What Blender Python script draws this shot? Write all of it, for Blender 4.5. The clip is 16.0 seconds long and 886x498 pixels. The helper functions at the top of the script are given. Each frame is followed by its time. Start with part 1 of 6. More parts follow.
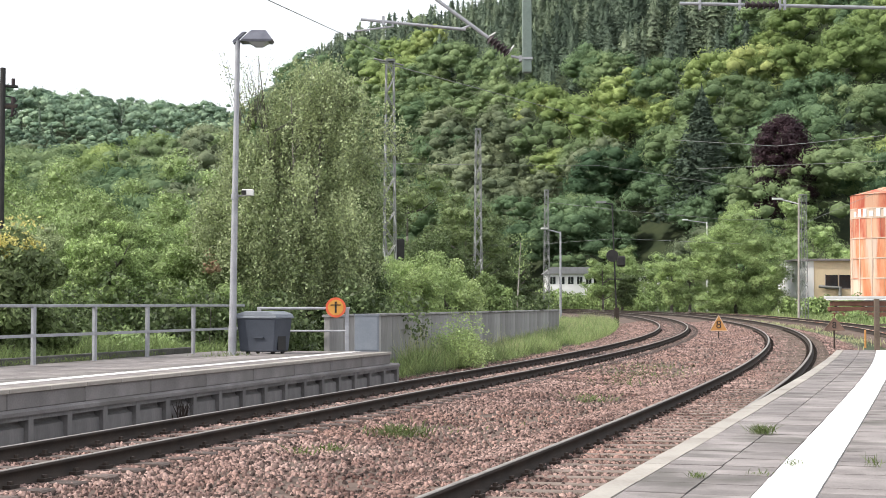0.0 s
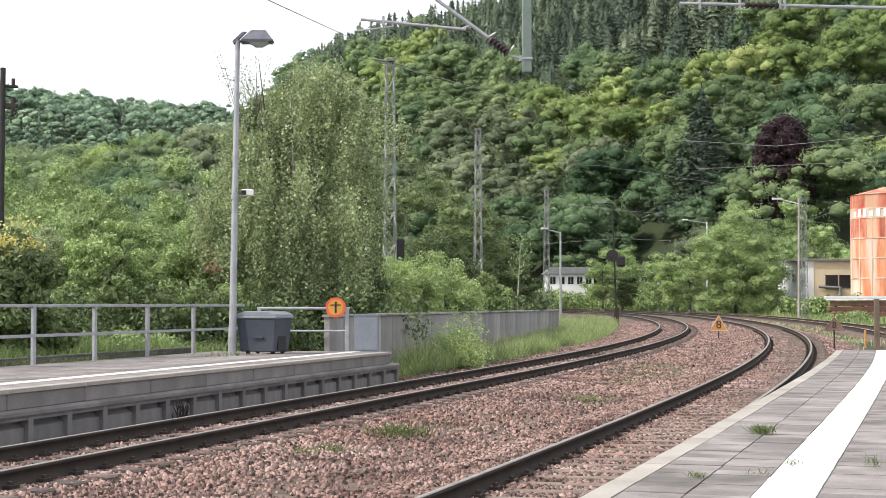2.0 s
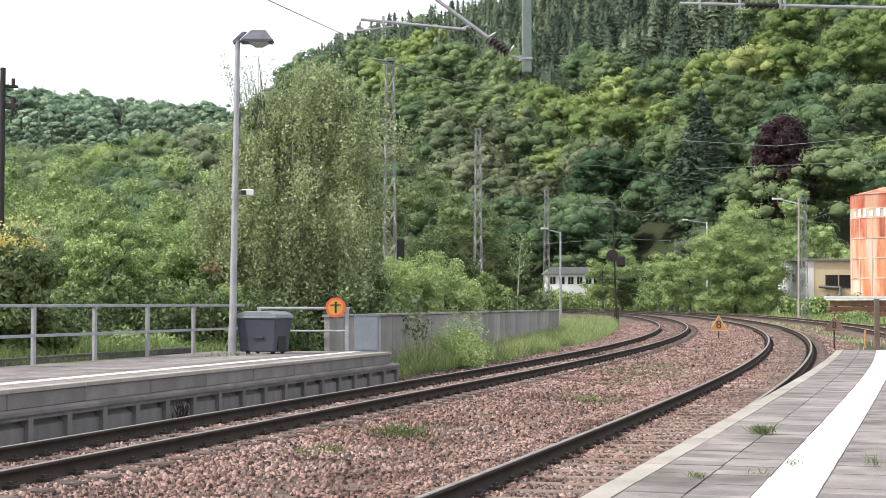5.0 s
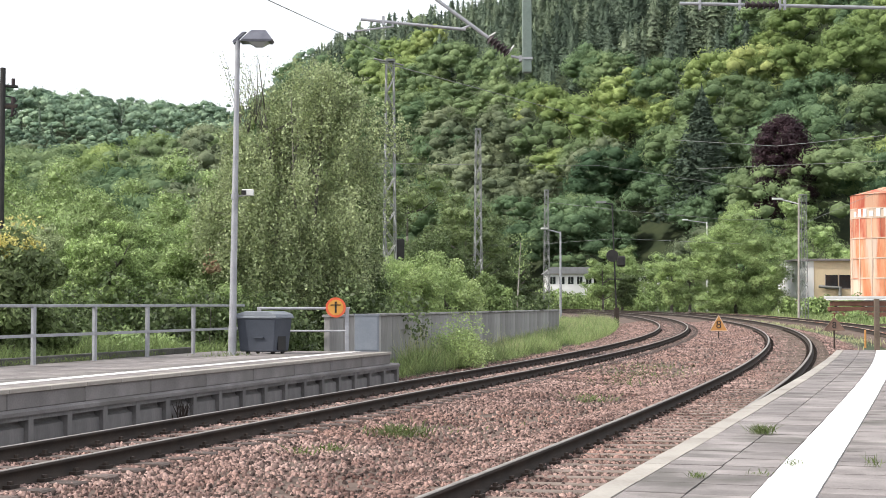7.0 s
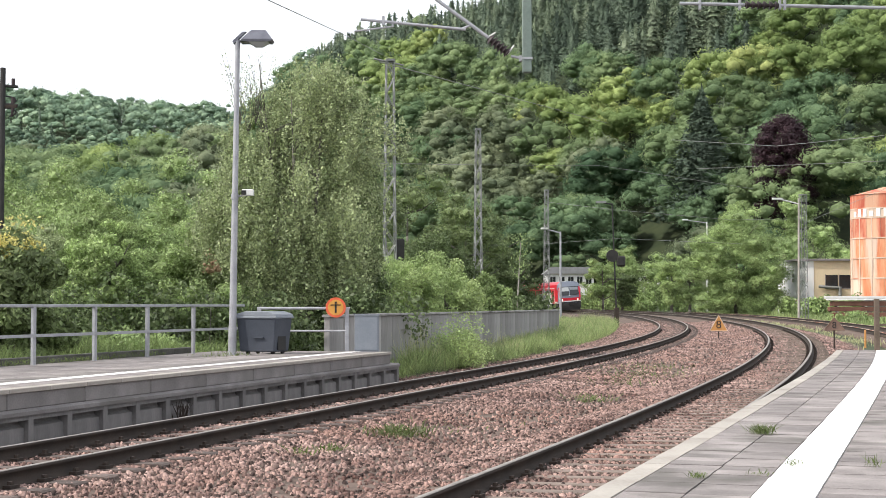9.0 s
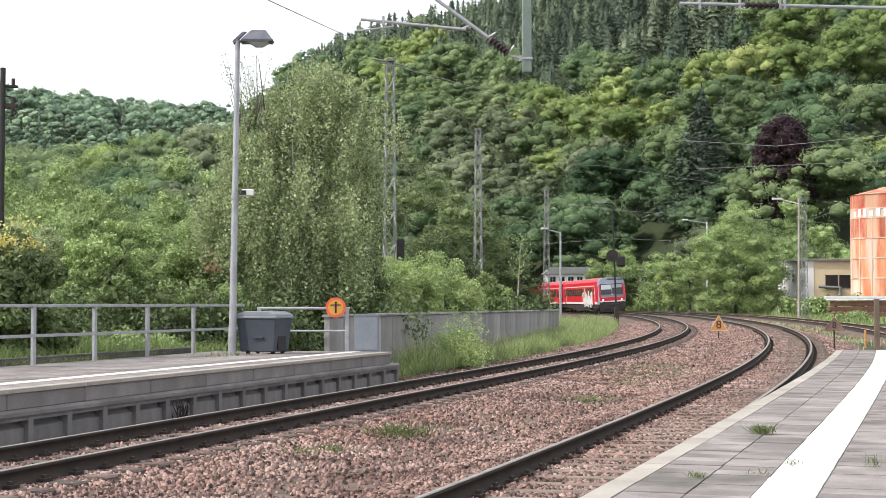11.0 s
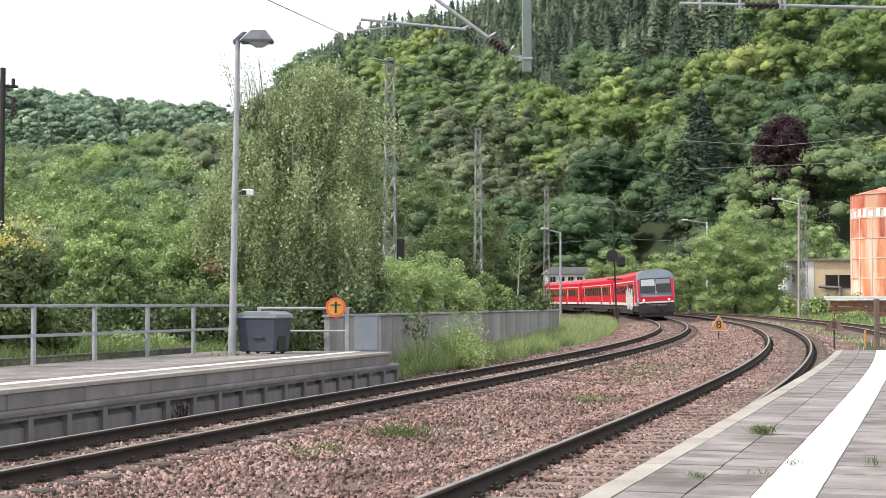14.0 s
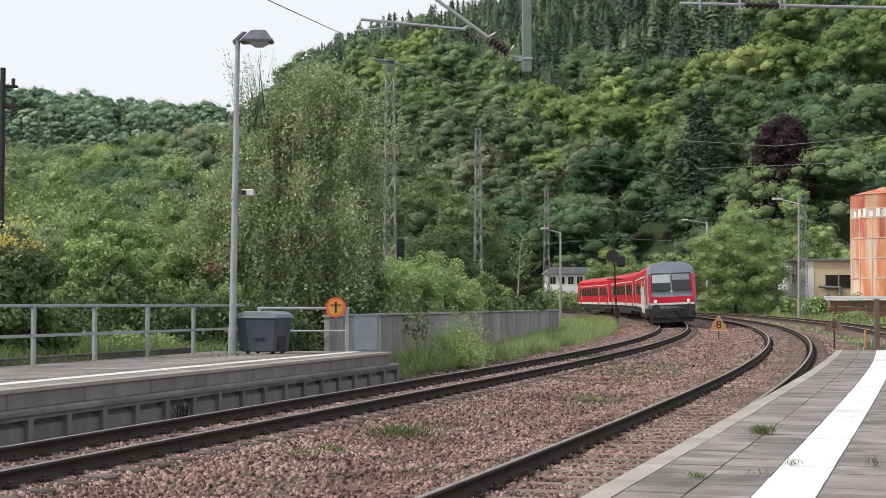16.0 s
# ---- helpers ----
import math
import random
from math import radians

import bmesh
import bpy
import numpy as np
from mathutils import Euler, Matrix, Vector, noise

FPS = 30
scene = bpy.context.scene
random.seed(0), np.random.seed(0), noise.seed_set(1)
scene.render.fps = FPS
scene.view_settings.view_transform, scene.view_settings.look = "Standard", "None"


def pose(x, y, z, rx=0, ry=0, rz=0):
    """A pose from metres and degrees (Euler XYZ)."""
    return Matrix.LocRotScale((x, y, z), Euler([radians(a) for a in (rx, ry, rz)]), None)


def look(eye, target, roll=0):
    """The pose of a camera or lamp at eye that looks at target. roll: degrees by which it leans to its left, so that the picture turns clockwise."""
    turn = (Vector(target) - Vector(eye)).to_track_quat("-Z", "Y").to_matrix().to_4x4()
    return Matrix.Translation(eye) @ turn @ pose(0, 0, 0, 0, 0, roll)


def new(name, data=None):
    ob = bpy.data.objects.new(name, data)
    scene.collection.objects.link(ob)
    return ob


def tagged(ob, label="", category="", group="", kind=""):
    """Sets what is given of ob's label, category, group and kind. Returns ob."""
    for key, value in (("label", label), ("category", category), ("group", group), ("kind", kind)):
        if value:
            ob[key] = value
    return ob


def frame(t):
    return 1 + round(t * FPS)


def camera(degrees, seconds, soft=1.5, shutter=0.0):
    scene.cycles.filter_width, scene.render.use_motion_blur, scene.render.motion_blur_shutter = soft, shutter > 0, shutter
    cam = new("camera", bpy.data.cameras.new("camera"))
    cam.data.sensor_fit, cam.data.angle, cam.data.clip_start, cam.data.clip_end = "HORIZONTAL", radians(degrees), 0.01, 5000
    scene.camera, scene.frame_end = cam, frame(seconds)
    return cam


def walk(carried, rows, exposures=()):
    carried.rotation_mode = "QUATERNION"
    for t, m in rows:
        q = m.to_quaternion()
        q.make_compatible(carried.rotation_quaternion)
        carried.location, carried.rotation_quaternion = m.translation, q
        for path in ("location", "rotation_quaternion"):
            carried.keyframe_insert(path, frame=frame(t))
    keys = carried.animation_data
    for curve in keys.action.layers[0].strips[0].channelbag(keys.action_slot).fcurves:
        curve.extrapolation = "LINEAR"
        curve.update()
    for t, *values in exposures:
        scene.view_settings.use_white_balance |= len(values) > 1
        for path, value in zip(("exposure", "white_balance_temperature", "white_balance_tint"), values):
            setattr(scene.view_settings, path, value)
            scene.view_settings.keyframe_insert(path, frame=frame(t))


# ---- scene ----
import collections

cam = camera(32.98, 16.0, soft=0.8)
EYE = (0.0, 0.0, 1.69)
walk(cam, [(0.0, pose(*EYE, 90 + 2.139, 0, 0)), (16.0, pose(*EYE, 90 + 2.139, 0, 0))],
     exposures=[(0.0, 0.03), (9.0, 0.03), (14.4, 0.03), (15.2, -0.06), (16.0, -0.50)])

# ---- daylight: thin bright haze, sun high over the left-hand side ----
SUN_AZ, SUN_EL = radians(-106), radians(42)      # azimuth from +y towards +x
world = bpy.data.worlds.new("daylight")
scene.world = world
world.use_nodes = True
wn, wl = world.node_tree.nodes, world.node_tree.links
wn.clear()
sky = wn.new("ShaderNodeTexSky")
sky.sky_type, sky.sun_disc = "NISHITA", False
sky.sun_elevation, sky.sun_rotation = SUN_EL, SUN_AZ
sky.dust_density, sky.air_density = 3.0, 1.0
veil = wn.new("ShaderNodeMixRGB")
veil.inputs[0].default_value = 0.6
veil.inputs[2].default_value = (19.4, 19.6, 20.4, 1)
bg = wn.new("ShaderNodeBackground")
bg.inputs[1].default_value = 0.1
wo = wn.new("ShaderNodeOutputWorld")
wl.new(sky.outputs[0], veil.inputs[1])
wl.new(veil.outputs[0], bg.inputs[0])
wl.new(bg.outputs[0], wo.inputs[0])
sun = new("sun", bpy.data.lights.new("sun", "SUN"))
sun.data.energy, sun.data.angle, sun.data.color = 3.9, radians(1.2), (1.0, 0.945, 0.865)
sdir = Vector((math.sin(SUN_AZ) * math.cos(SUN_EL), math.cos(SUN_AZ) * math.cos(SUN_EL), math.sin(SUN_EL)))
sun.matrix_world = look(sdir * 50, (0, 0, 0))

rng = np.random.default_rng(7)


# ---- materials ----
def material(name, a, b, rough=0.8, metal=0.0, scale=6.0, fine=60.0, bump=0.3, island=0.0, obj=0.0, spec=0.4, stretch=(1, 1, 1),
             third=None, third_at=0.6, translucent=0.0, ribs=0.0):
    """Two-scale noise between colours a and b, optional third stain colour, random shade per island or object."""
    m = bpy.data.materials.new(name)
    m.use_nodes = True
    n, l = m.node_tree.nodes, m.node_tree.links
    p = n["Principled BSDF"]
    tc = n.new("ShaderNodeTexCoord")
    mp = n.new("ShaderNodeMapping")
    mp.inputs["Scale"].default_value = stretch
    l.new(tc.outputs["Object"], mp.inputs[0])
    big, small = n.new("ShaderNodeTexNoise"), n.new("ShaderNodeTexNoise")
    big.inputs["Scale"].default_value, big.inputs["Detail"].default_value = scale, 6
    small.inputs["Scale"].default_value, small.inputs["Detail"].default_value = fine, 4
    l.new(mp.outputs[0], big.inputs[0])
    l.new(mp.outputs[0], small.inputs[0])
    add = n.new("ShaderNodeMath")
    add.operation = "MULTIPLY_ADD"
    add.inputs[1].default_value = 0.45
    l.new(small.outputs[0], add.inputs[0])
    l.new(big.outputs[0], add.inputs[2])
    sub = n.new("ShaderNodeMath")
    sub.operation = "MULTIPLY_ADD"
    sub.inputs[1].default_value, sub.inputs[2].default_value = 2.4, -1.24
    l.new(add.outputs[0], sub.inputs[0])
    sub.use_clamp = True
    mix = n.new("ShaderNodeMixRGB")
    mix.inputs[1].default_value, mix.inputs[2].default_value = (*a, 1), (*b, 1)
    l.new(sub.outputs[0], mix.inputs[0])
    col = mix.outputs[0]
    if third:
        stain = n.new("ShaderNodeTexNoise")
        stain.inputs["Scale"].default_value, stain.inputs["Detail"].default_value = scale * 0.45, 8
        l.new(mp.outputs[0], stain.inputs[0])
        ramp = n.new("ShaderNodeMapRange")
        ramp.inputs[1].default_value, ramp.inputs[2].default_value = third_at - 0.06, third_at + 0.06
        l.new(stain.outputs[0], ramp.inputs[0])
        mix3 = n.new("ShaderNodeMixRGB")
        mix3.inputs[2].default_value = (*third, 1)
        l.new(ramp.outputs[0], mix3.inputs[0])
        l.new(col, mix3.inputs[1])
        col = mix3.outputs[0]
    for amount, kind in ((island, "ShaderNodeNewGeometry"), (obj, "ShaderNodeObjectInfo")):
        if amount:
            g = n.new(kind)
            rnd = g.outputs["Random Per Island"] if kind == "ShaderNodeNewGeometry" else g.outputs["Random"]
            mr = n.new("ShaderNodeMapRange")
            mr.inputs[3].default_value, mr.inputs[4].default_value = 1 - amount, 1 + amount
            l.new(rnd, mr.inputs[0])
            hs = n.new("ShaderNodeHueSaturation")
            l.new(mr.outputs[0], hs.inputs["Value"])
            l.new(col, hs.inputs["Color"])
            col = hs.outputs[0]
    l.new(col, p.inputs["Base Color"])
    p.inputs["Roughness"].default_value, p.inputs["Metallic"].default_value = rough, metal
    p.inputs["Specular IOR Level"].default_value = spec
    if bump:
        b_ = n.new("ShaderNodeBump")
        b_.inputs["Strength"].default_value, b_.inputs["Distance"].default_value = bump, 0.01
        l.new(add.outputs[0], b_.inputs["Height"])
        if ribs:
            turn = n.new("ShaderNodeMapping")
            turn.inputs["Rotation"].default_value = (0, 0, radians(17))
            l.new(tc.outputs["Object"], turn.inputs[0])
            wave = n.new("ShaderNodeTexWave")
            wave.inputs["Scale"].default_value = ribs
            l.new(turn.outputs[0], wave.inputs[0])
            rib = n.new("ShaderNodeBump")
            rib.inputs["Strength"].default_value, rib.inputs["Distance"].default_value = 0.22, 0.01
            l.new(wave.outputs["Fac"], rib.inputs["Height"])
            l.new(b_.outputs[0], rib.inputs["Normal"])
            b_ = rib
        l.new(b_.outputs[0], p.inputs["Normal"])
    if translucent:
        tr = n.new("ShaderNodeBsdfTranslucent")
        l.new(col, tr.inputs[0])
        ms = n.new("ShaderNodeMixShader")
        ms.inputs[0].default_value = translucent
        l.new(p.outputs[0], ms.inputs[1])
        l.new(tr.outputs[0], ms.inputs[2])
        l.new(ms.outputs[0], n["Material Output"].inputs[0])
    return m


def glow(name, colour, strength):
    m = bpy.data.materials.new(name)
    m.use_nodes = True
    p = m.node_tree.nodes["Principled BSDF"]
    p.inputs["Base Color"].default_value = (*colour, 1)
    p.inputs["Emission Color"].default_value = (*colour, 1)
    p.inputs["Emission Strength"].default_value = strength
    return m


def leaf_mat(name, a, b, vary=0.45, tr=0.35, scale=0.5):
    return material(name, a, b, rough=0.55, scale=scale, fine=3.0, bump=0, island=vary, spec=0.3, translucent=tr)


def canopy_mat(name, a, b, tr=0.22, scale=0.13, clump=2.4, depth=0.5):
    """Closed canopy: colour drifting from crown to crown, deep leafy relief."""
    m = material(name, a, b, rough=0.7, scale=scale, fine=2.2, bump=1.0, island=0.10, spec=0.05, translucent=tr)
    n, l = m.node_tree.nodes, m.node_tree.links
    relief = n.new("ShaderNodeTexNoise")
    relief.inputs["Scale"].default_value, relief.inputs["Detail"].default_value, relief.inputs["Roughness"].default_value = clump, 5, 0.68
    l.new(n["Texture Coordinate"].outputs["Object"], relief.inputs[0])
    b_ = n["Bump"]
    b_.inputs["Strength"].default_value, b_.inputs["Distance"].default_value = 1.0, depth
    l.new(relief.outputs[0], b_.inputs["Height"])
    # every tree has a tone of its own
    tone, shade, hue, hs = n.new("ShaderNodeAttribute"), n.new("ShaderNodeMapRange"), n.new("ShaderNodeMapRange"), n.new("ShaderNodeHueSaturation")
    tone.attribute_name = "tone"
    shade.inputs[3].default_value, shade.inputs[4].default_value = 0.72, 1.28
    hue.inputs[3].default_value, hue.inputs[4].default_value = 0.515, 0.485
    col = n["Principled BSDF"].inputs["Base Color"].links[0].from_socket
    l.new(tone.outputs["Fac"], shade.inputs[0])
    l.new(tone.outputs["Fac"], hue.inputs[0])
    l.new(shade.outputs[0], hs.inputs["Value"])
    l.new(hue.outputs[0], hs.inputs["Hue"])
    l.new(col, hs.inputs["Color"])
    l.new(hs.outputs[0], n["Principled BSDF"].inputs["Base Color"])
    l.new(hs.outputs[0], n["Translucent BSDF"].inputs[0])
    return m


M = dict(
    soil=material("meadow_soil", (0.022, 0.036, 0.014), (0.046, 0.060, 0.025), 0.95, scale=0.35, fine=9, bump=0.6),
    ballast_bed=material("ballast_bed", (0.055, 0.038, 0.030), (0.170, 0.122, 0.100), 0.95, scale=3, fine=38, bump=1.0, third=(0.13, 0.098, 0.078), third_at=0.55),
    stone=material("ballast_stone", (0.095, 0.050, 0.041), (0.345, 0.242, 0.212), 0.9, scale=0.7, fine=25, bump=0.4, island=0.85, third=(0.24, 0.150, 0.125), third_at=0.56),
    rail=material("rail_steel_brown", (0.022, 0.017, 0.014), (0.045, 0.033, 0.026), 0.85, 0.0, 3, 60, 0.3),
    railtop=material("rail_running_band", (0.24, 0.215, 0.195), (0.36, 0.335, 0.31), 0.6, 0.6, 3, 40, 0.05),
    sleeper=material("weathered_sleeper", (0.100, 0.074, 0.060), (0.235, 0.186, 0.156), 0.9, scale=3, fine=40, bump=0.5, obj=0.25),
    sleeper_dark=material("dark_weathered_sleeper", (0.068, 0.051, 0.045), (0.180, 0.141, 0.125), 0.9, scale=3, fine=40, bump=0.5, obj=0.3),
    iron=material("dark_iron", (0.03, 0.025, 0.022), (0.07, 0.05, 0.04), 0.8, 0.3, 8, 60, 0.3),
    concrete=material("grey_concrete", (0.153, 0.144, 0.143), (0.257, 0.242, 0.238), 0.9, scale=1.6, fine=35, bump=0.35, obj=0.10, third=(0.153, 0.144, 0.136), third_at=0.6),
    panel=material("stained_precast_panel", (0.126, 0.122, 0.121), (0.216, 0.206, 0.202), 0.9, scale=2.2, fine=30, bump=0.4, obj=0.12, stretch=(1, 1, 0.35), third=(0.126, 0.122, 0.123), third_at=0.56),
    slab=material("platform_slab", (0.165, 0.147, 0.143), (0.30, 0.272, 0.262), 0.9, scale=2.6, fine=70, bump=0.9, obj=0.22, stretch=(1, 1, 1), third=(0.13, 0.12, 0.11), third_at=0.60),
    edge=material("pale_edge_stone", (0.29, 0.265, 0.235), (0.42, 0.39, 0.35), 0.85, scale=1.5, fine=50, bump=0.3, obj=0.08, third=(0.36, 0.33, 0.29), third_at=0.63),
    white=material("white_tactile_paving", (0.72, 0.715, 0.71), (0.80, 0.795, 0.79), 0.7, scale=2, fine=40, bump=0.3, obj=0.05, ribs=9.0, third=(0.58, 0.57, 0.55), third_at=0.64),
    oldkerb=material("dark_kerb", (0.049, 0.052, 0.042), (0.112, 0.108, 0.098), 0.95, scale=2.5, fine=30, bump=0.5),
    galv=material("galvanised_steel", (0.30, 0.305, 0.33), (0.42, 0.425, 0.45), 0.5, 0.3, 4, 40, 0.1),
    lamphead=material("dull_lamp_metal", (0.13, 0.135, 0.165), (0.19, 0.195, 0.23), 0.45, 0.4, 4, 40, 0.1),
    beam=material("red_brown_timber", (0.11, 0.045, 0.032), (0.21, 0.10, 0.07), 0.85, scale=1.5, fine=20, bump=0.3, obj=0.3),
    lattice=material("grey_lattice_steel", (0.197, 0.205, 0.197), (0.295, 0.303, 0.295), 0.6, 0.3, 3, 30, 0.1),
    green=material("green_grey_paint", (0.13, 0.17, 0.15), (0.19, 0.24, 0.21), 0.55, 0.1, 3, 30, 0.1),
    bin=material("anthracite_plastic", (0.038, 0.046, 0.062), (0.062, 0.07, 0.09), 0.5, scale=2, fine=30, bump=0.1),
    lid=material("grey_plastic_lid", (0.17, 0.19, 0.22), (0.24, 0.26, 0.29), 0.5, scale=2, fine=30, bump=0.1),
    cabinet=material("grey_cabinet_paint", (0.19, 0.215, 0.25), (0.25, 0.275, 0.31), 0.55, scale=2, fine=30, bump=0.05),
    orange=material("orange_sign_paint", (0.66, 0.11, 0.045), (0.74, 0.14, 0.06), 0.5, scale=3, fine=30, bump=0),
    yellow=material("yellow_sign_paint", (0.60, 0.28, 0.05), (0.68, 0.34, 0.07), 0.5, scale=3, fine=30, bump=0),
    amber=material("faded_yellow_sign", (0.46, 0.21, 0.06), (0.56, 0.29, 0.10), 0.6, scale=3, fine=30, bump=0),
    rustsign=material("faded_brown_sign", (0.16, 0.10, 0.08), (0.24, 0.16, 0.12), 0.7, scale=3, fine=30, bump=0),
    black=material("black_paint", (0.012, 0.012, 0.012), (0.03, 0.028, 0.026), 0.6, scale=3, fine=30, bump=0),
    red=material("traffic_red_paint", (0.52, 0.010, 0.028), (0.62, 0.018, 0.04), 0.35, scale=0.4, fine=8, bump=0),
    trainwhite=material("train_white_paint", (0.62, 0.62, 0.60), (0.72, 0.72, 0.70), 0.4, scale=0.8, fine=8, bump=0),
    traingrey=material("train_front_grey", (0.19, 0.22, 0.28), (0.25, 0.28, 0.34), 0.4, scale=0.8, fine=8, bump=0),
    roofgrey=material("train_roof_grey", (0.26, 0.27, 0.28), (0.36, 0.37, 0.38), 0.6, scale=0.8, fine=8, bump=0),
    glass=material("dark_window_glass", (0.015, 0.017, 0.02), (0.03, 0.033, 0.036), 0.06, scale=0.8, fine=8, bump=0, spec=0.6),
    screen=material("windscreen_blind", (0.40, 0.42, 0.43), (0.5, 0.52, 0.53), 0.25, scale=0.8, fine=8, bump=0, spec=0.6),
    blindgrey=material("grey_blind", (0.20, 0.22, 0.24), (0.27, 0.29, 0.31), 0.3, scale=0.8, fine=8, bump=0, spec=0.6),
    under=material("underframe_black", (0.02, 0.02, 0.022), (0.05, 0.047, 0.045), 0.75, scale=1, fine=10, bump=0),
    lamp=glow("headlamp_glow", (1.0, 0.88, 0.72), 4.0),
    plaster=material("cream_plaster", (0.600, 0.492, 0.325), (0.720, 0.600, 0.413), 0.9, scale=0.5, fine=8, bump=0.1, third=(0.504, 0.420, 0.300), third_at=0.63),
    whitewash=material("white_plaster", (0.72, 0.72, 0.71), (0.82, 0.82, 0.80), 0.9, scale=0.5, fine=8, bump=0.1),
    slate=material("grey_roof_slate", (0.20, 0.205, 0.21), (0.30, 0.30, 0.31), 0.8, scale=0.8, fine=10, bump=0.2),
    rust=material("rusty_orange_plate", (0.44, 0.085, 0.05), (0.60, 0.23, 0.14), 0.8, scale=1.5, fine=7, bump=0.2, obj=0.18, stretch=(1, 1, 0.25), third=(0.62, 0.36, 0.24), third_at=0.56),
    rustpale=material("bleached_rusty_plate", (0.56, 0.17, 0.075), (0.70, 0.36, 0.21), 0.8, scale=1.5, fine=7, bump=0.2, obj=0.15, stretch=(1, 1, 0.15), third=(0.74, 0.56, 0.45), third_at=0.53),
    rustrim=material("pale_rusty_rim", (0.55, 0.40, 0.30), (0.68, 0.55, 0.45), 0.8, scale=0.6, fine=6, bump=0.2, third=(0.50, 0.13, 0.06), third_at=0.6),
    timber=material("brown_post_paint", (0.10, 0.075, 0.055), (0.17, 0.13, 0.10), 0.85, scale=3, fine=30, bump=0.3),
    porcelain=material("brown_porcelain", (0.025, 0.016, 0.018), (0.042, 0.026, 0.028), 0.55, scale=3, fine=10, bump=0),
    bark=material("grey_bark", (0.085, 0.080, 0.066), (0.185, 0.176, 0.150), 0.95, scale=4, fine=30, bump=0.8, stretch=(1, 1, 0.3)),
    wallgrey=material("weathered_wall_concrete", (0.20, 0.197, 0.19), (0.34, 0.335, 0.325), 0.95, scale=1.2, fine=16, bump=0.4, obj=0.2, stretch=(1, 1, 0.2), third=(0.11, 0.105, 0.095), third_at=0.57),
    birch=leaf_mat("birch_leaves", (0.230, 0.282, 0.140), (0.425, 0.485, 0.265), 0.5, 0.3),
    shrub=leaf_mat("shrub_leaves", (0.209, 0.275, 0.113), (0.349, 0.460, 0.189), 0.5, 0.22),
    maple=leaf_mat("maple_leaves", (0.251, 0.330, 0.135), (0.425, 0.552, 0.226), 0.5, 0.22),
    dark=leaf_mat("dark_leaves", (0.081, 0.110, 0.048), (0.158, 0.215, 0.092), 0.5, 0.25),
    elder=leaf_mat("elder_leaves", (0.103, 0.135, 0.055), (0.228, 0.300, 0.123), 0.5, 0.25),
    willow=leaf_mat("willow_leaves", (0.311, 0.409, 0.178), (0.480, 0.578, 0.251), 0.4, 0.22),
    copper=leaf_mat("copper_beech_leaves", (0.027, 0.013, 0.019), (0.056, 0.026, 0.034), 0.4, 0.15),
    conifer=canopy_mat("conifer_needles", (0.079, 0.111, 0.083), (0.174, 0.227, 0.162), 0.05, 0.2, 2.6, 0.4),
    conifer2=canopy_mat("pale_conifer_needles", (0.135, 0.172, 0.120), (0.248, 0.308, 0.205), 0.05, 0.2, 2.6, 0.4),
    oak_a=canopy_mat("hill_leaves_fresh", (0.202, 0.281, 0.107), (0.379, 0.478, 0.186)),
    oak_b=canopy_mat("hill_leaves_yellowish", (0.301, 0.366, 0.134), (0.482, 0.537, 0.217)),
    # mid and deeper hill greens carry added blue in place of haze
    oak_c=canopy_mat("hill_leaves_mid", (0.156, 0.226, 0.115), (0.295, 0.387, 0.190)),
    oak_d=canopy_mat("hill_leaves_deep", (0.101, 0.167, 0.092), (0.196, 0.290, 0.152)),
    oak_e=canopy_mat("hill_leaves_olive", (0.169, 0.212, 0.131), (0.294, 0.338, 0.204)),
    # shade at the hill foot is put into this darker green
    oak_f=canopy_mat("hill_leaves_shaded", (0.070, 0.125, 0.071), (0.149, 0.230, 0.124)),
    # aerial haze is put into these cooler greens of the far woods
    far=canopy_mat("far_forest_hazed", (0.141, 0.222, 0.159), (0.316, 0.421, 0.279), 0.05, 0.10, 1.0, 1.0),
    roundleaf=leaf_mat("broad_round_leaves", (0.192, 0.266, 0.110), (0.372, 0.486, 0.198), 0.45, 0.25),
    blossom=leaf_mat("yellow_blossom", (0.630, 0.567, 0.180), (0.735, 0.693, 0.306), 0.3, 0.3),
    pink=leaf_mat("reddish_glimpse", (0.270, 0.187, 0.110), (0.270, 0.187, 0.110), 0.3, 0.3),
    grass=leaf_mat("grass_blades", (0.195, 0.270, 0.105), (0.370, 0.455, 0.190), 0.5, 0.4, 0.4),
    # darker copy of the grass: the elder bush's shadow is in the colour
    meadow=leaf_mat("meadow_blades", (0.120, 0.170, 0.062), (0.250, 0.325, 0.120), 0.5, 0.35, 0.8),
    weed=leaf_mat("weed_leaves", (0.098, 0.129, 0.044), (0.163, 0.215, 0.073), 0.4, 0.3, 0.4),
    straw=leaf_mat("pale_grass_heads", (0.403, 0.425, 0.212), (0.537, 0.537, 0.313), 0.3, 0.4, 0.4),
)


# ---- building helpers ----
def mesh(name, verts, faces, mat=None, smooth=False):
    me = bpy.data.meshes.new(name)
    me.from_pydata([tuple(v) for v in verts], [], [tuple(f) for f in faces])
    if mat:
        me.materials.append(mat)
    if smooth:
        me.polygons.foreach_set("use_smooth", [True] * len(me.polygons))
    return me


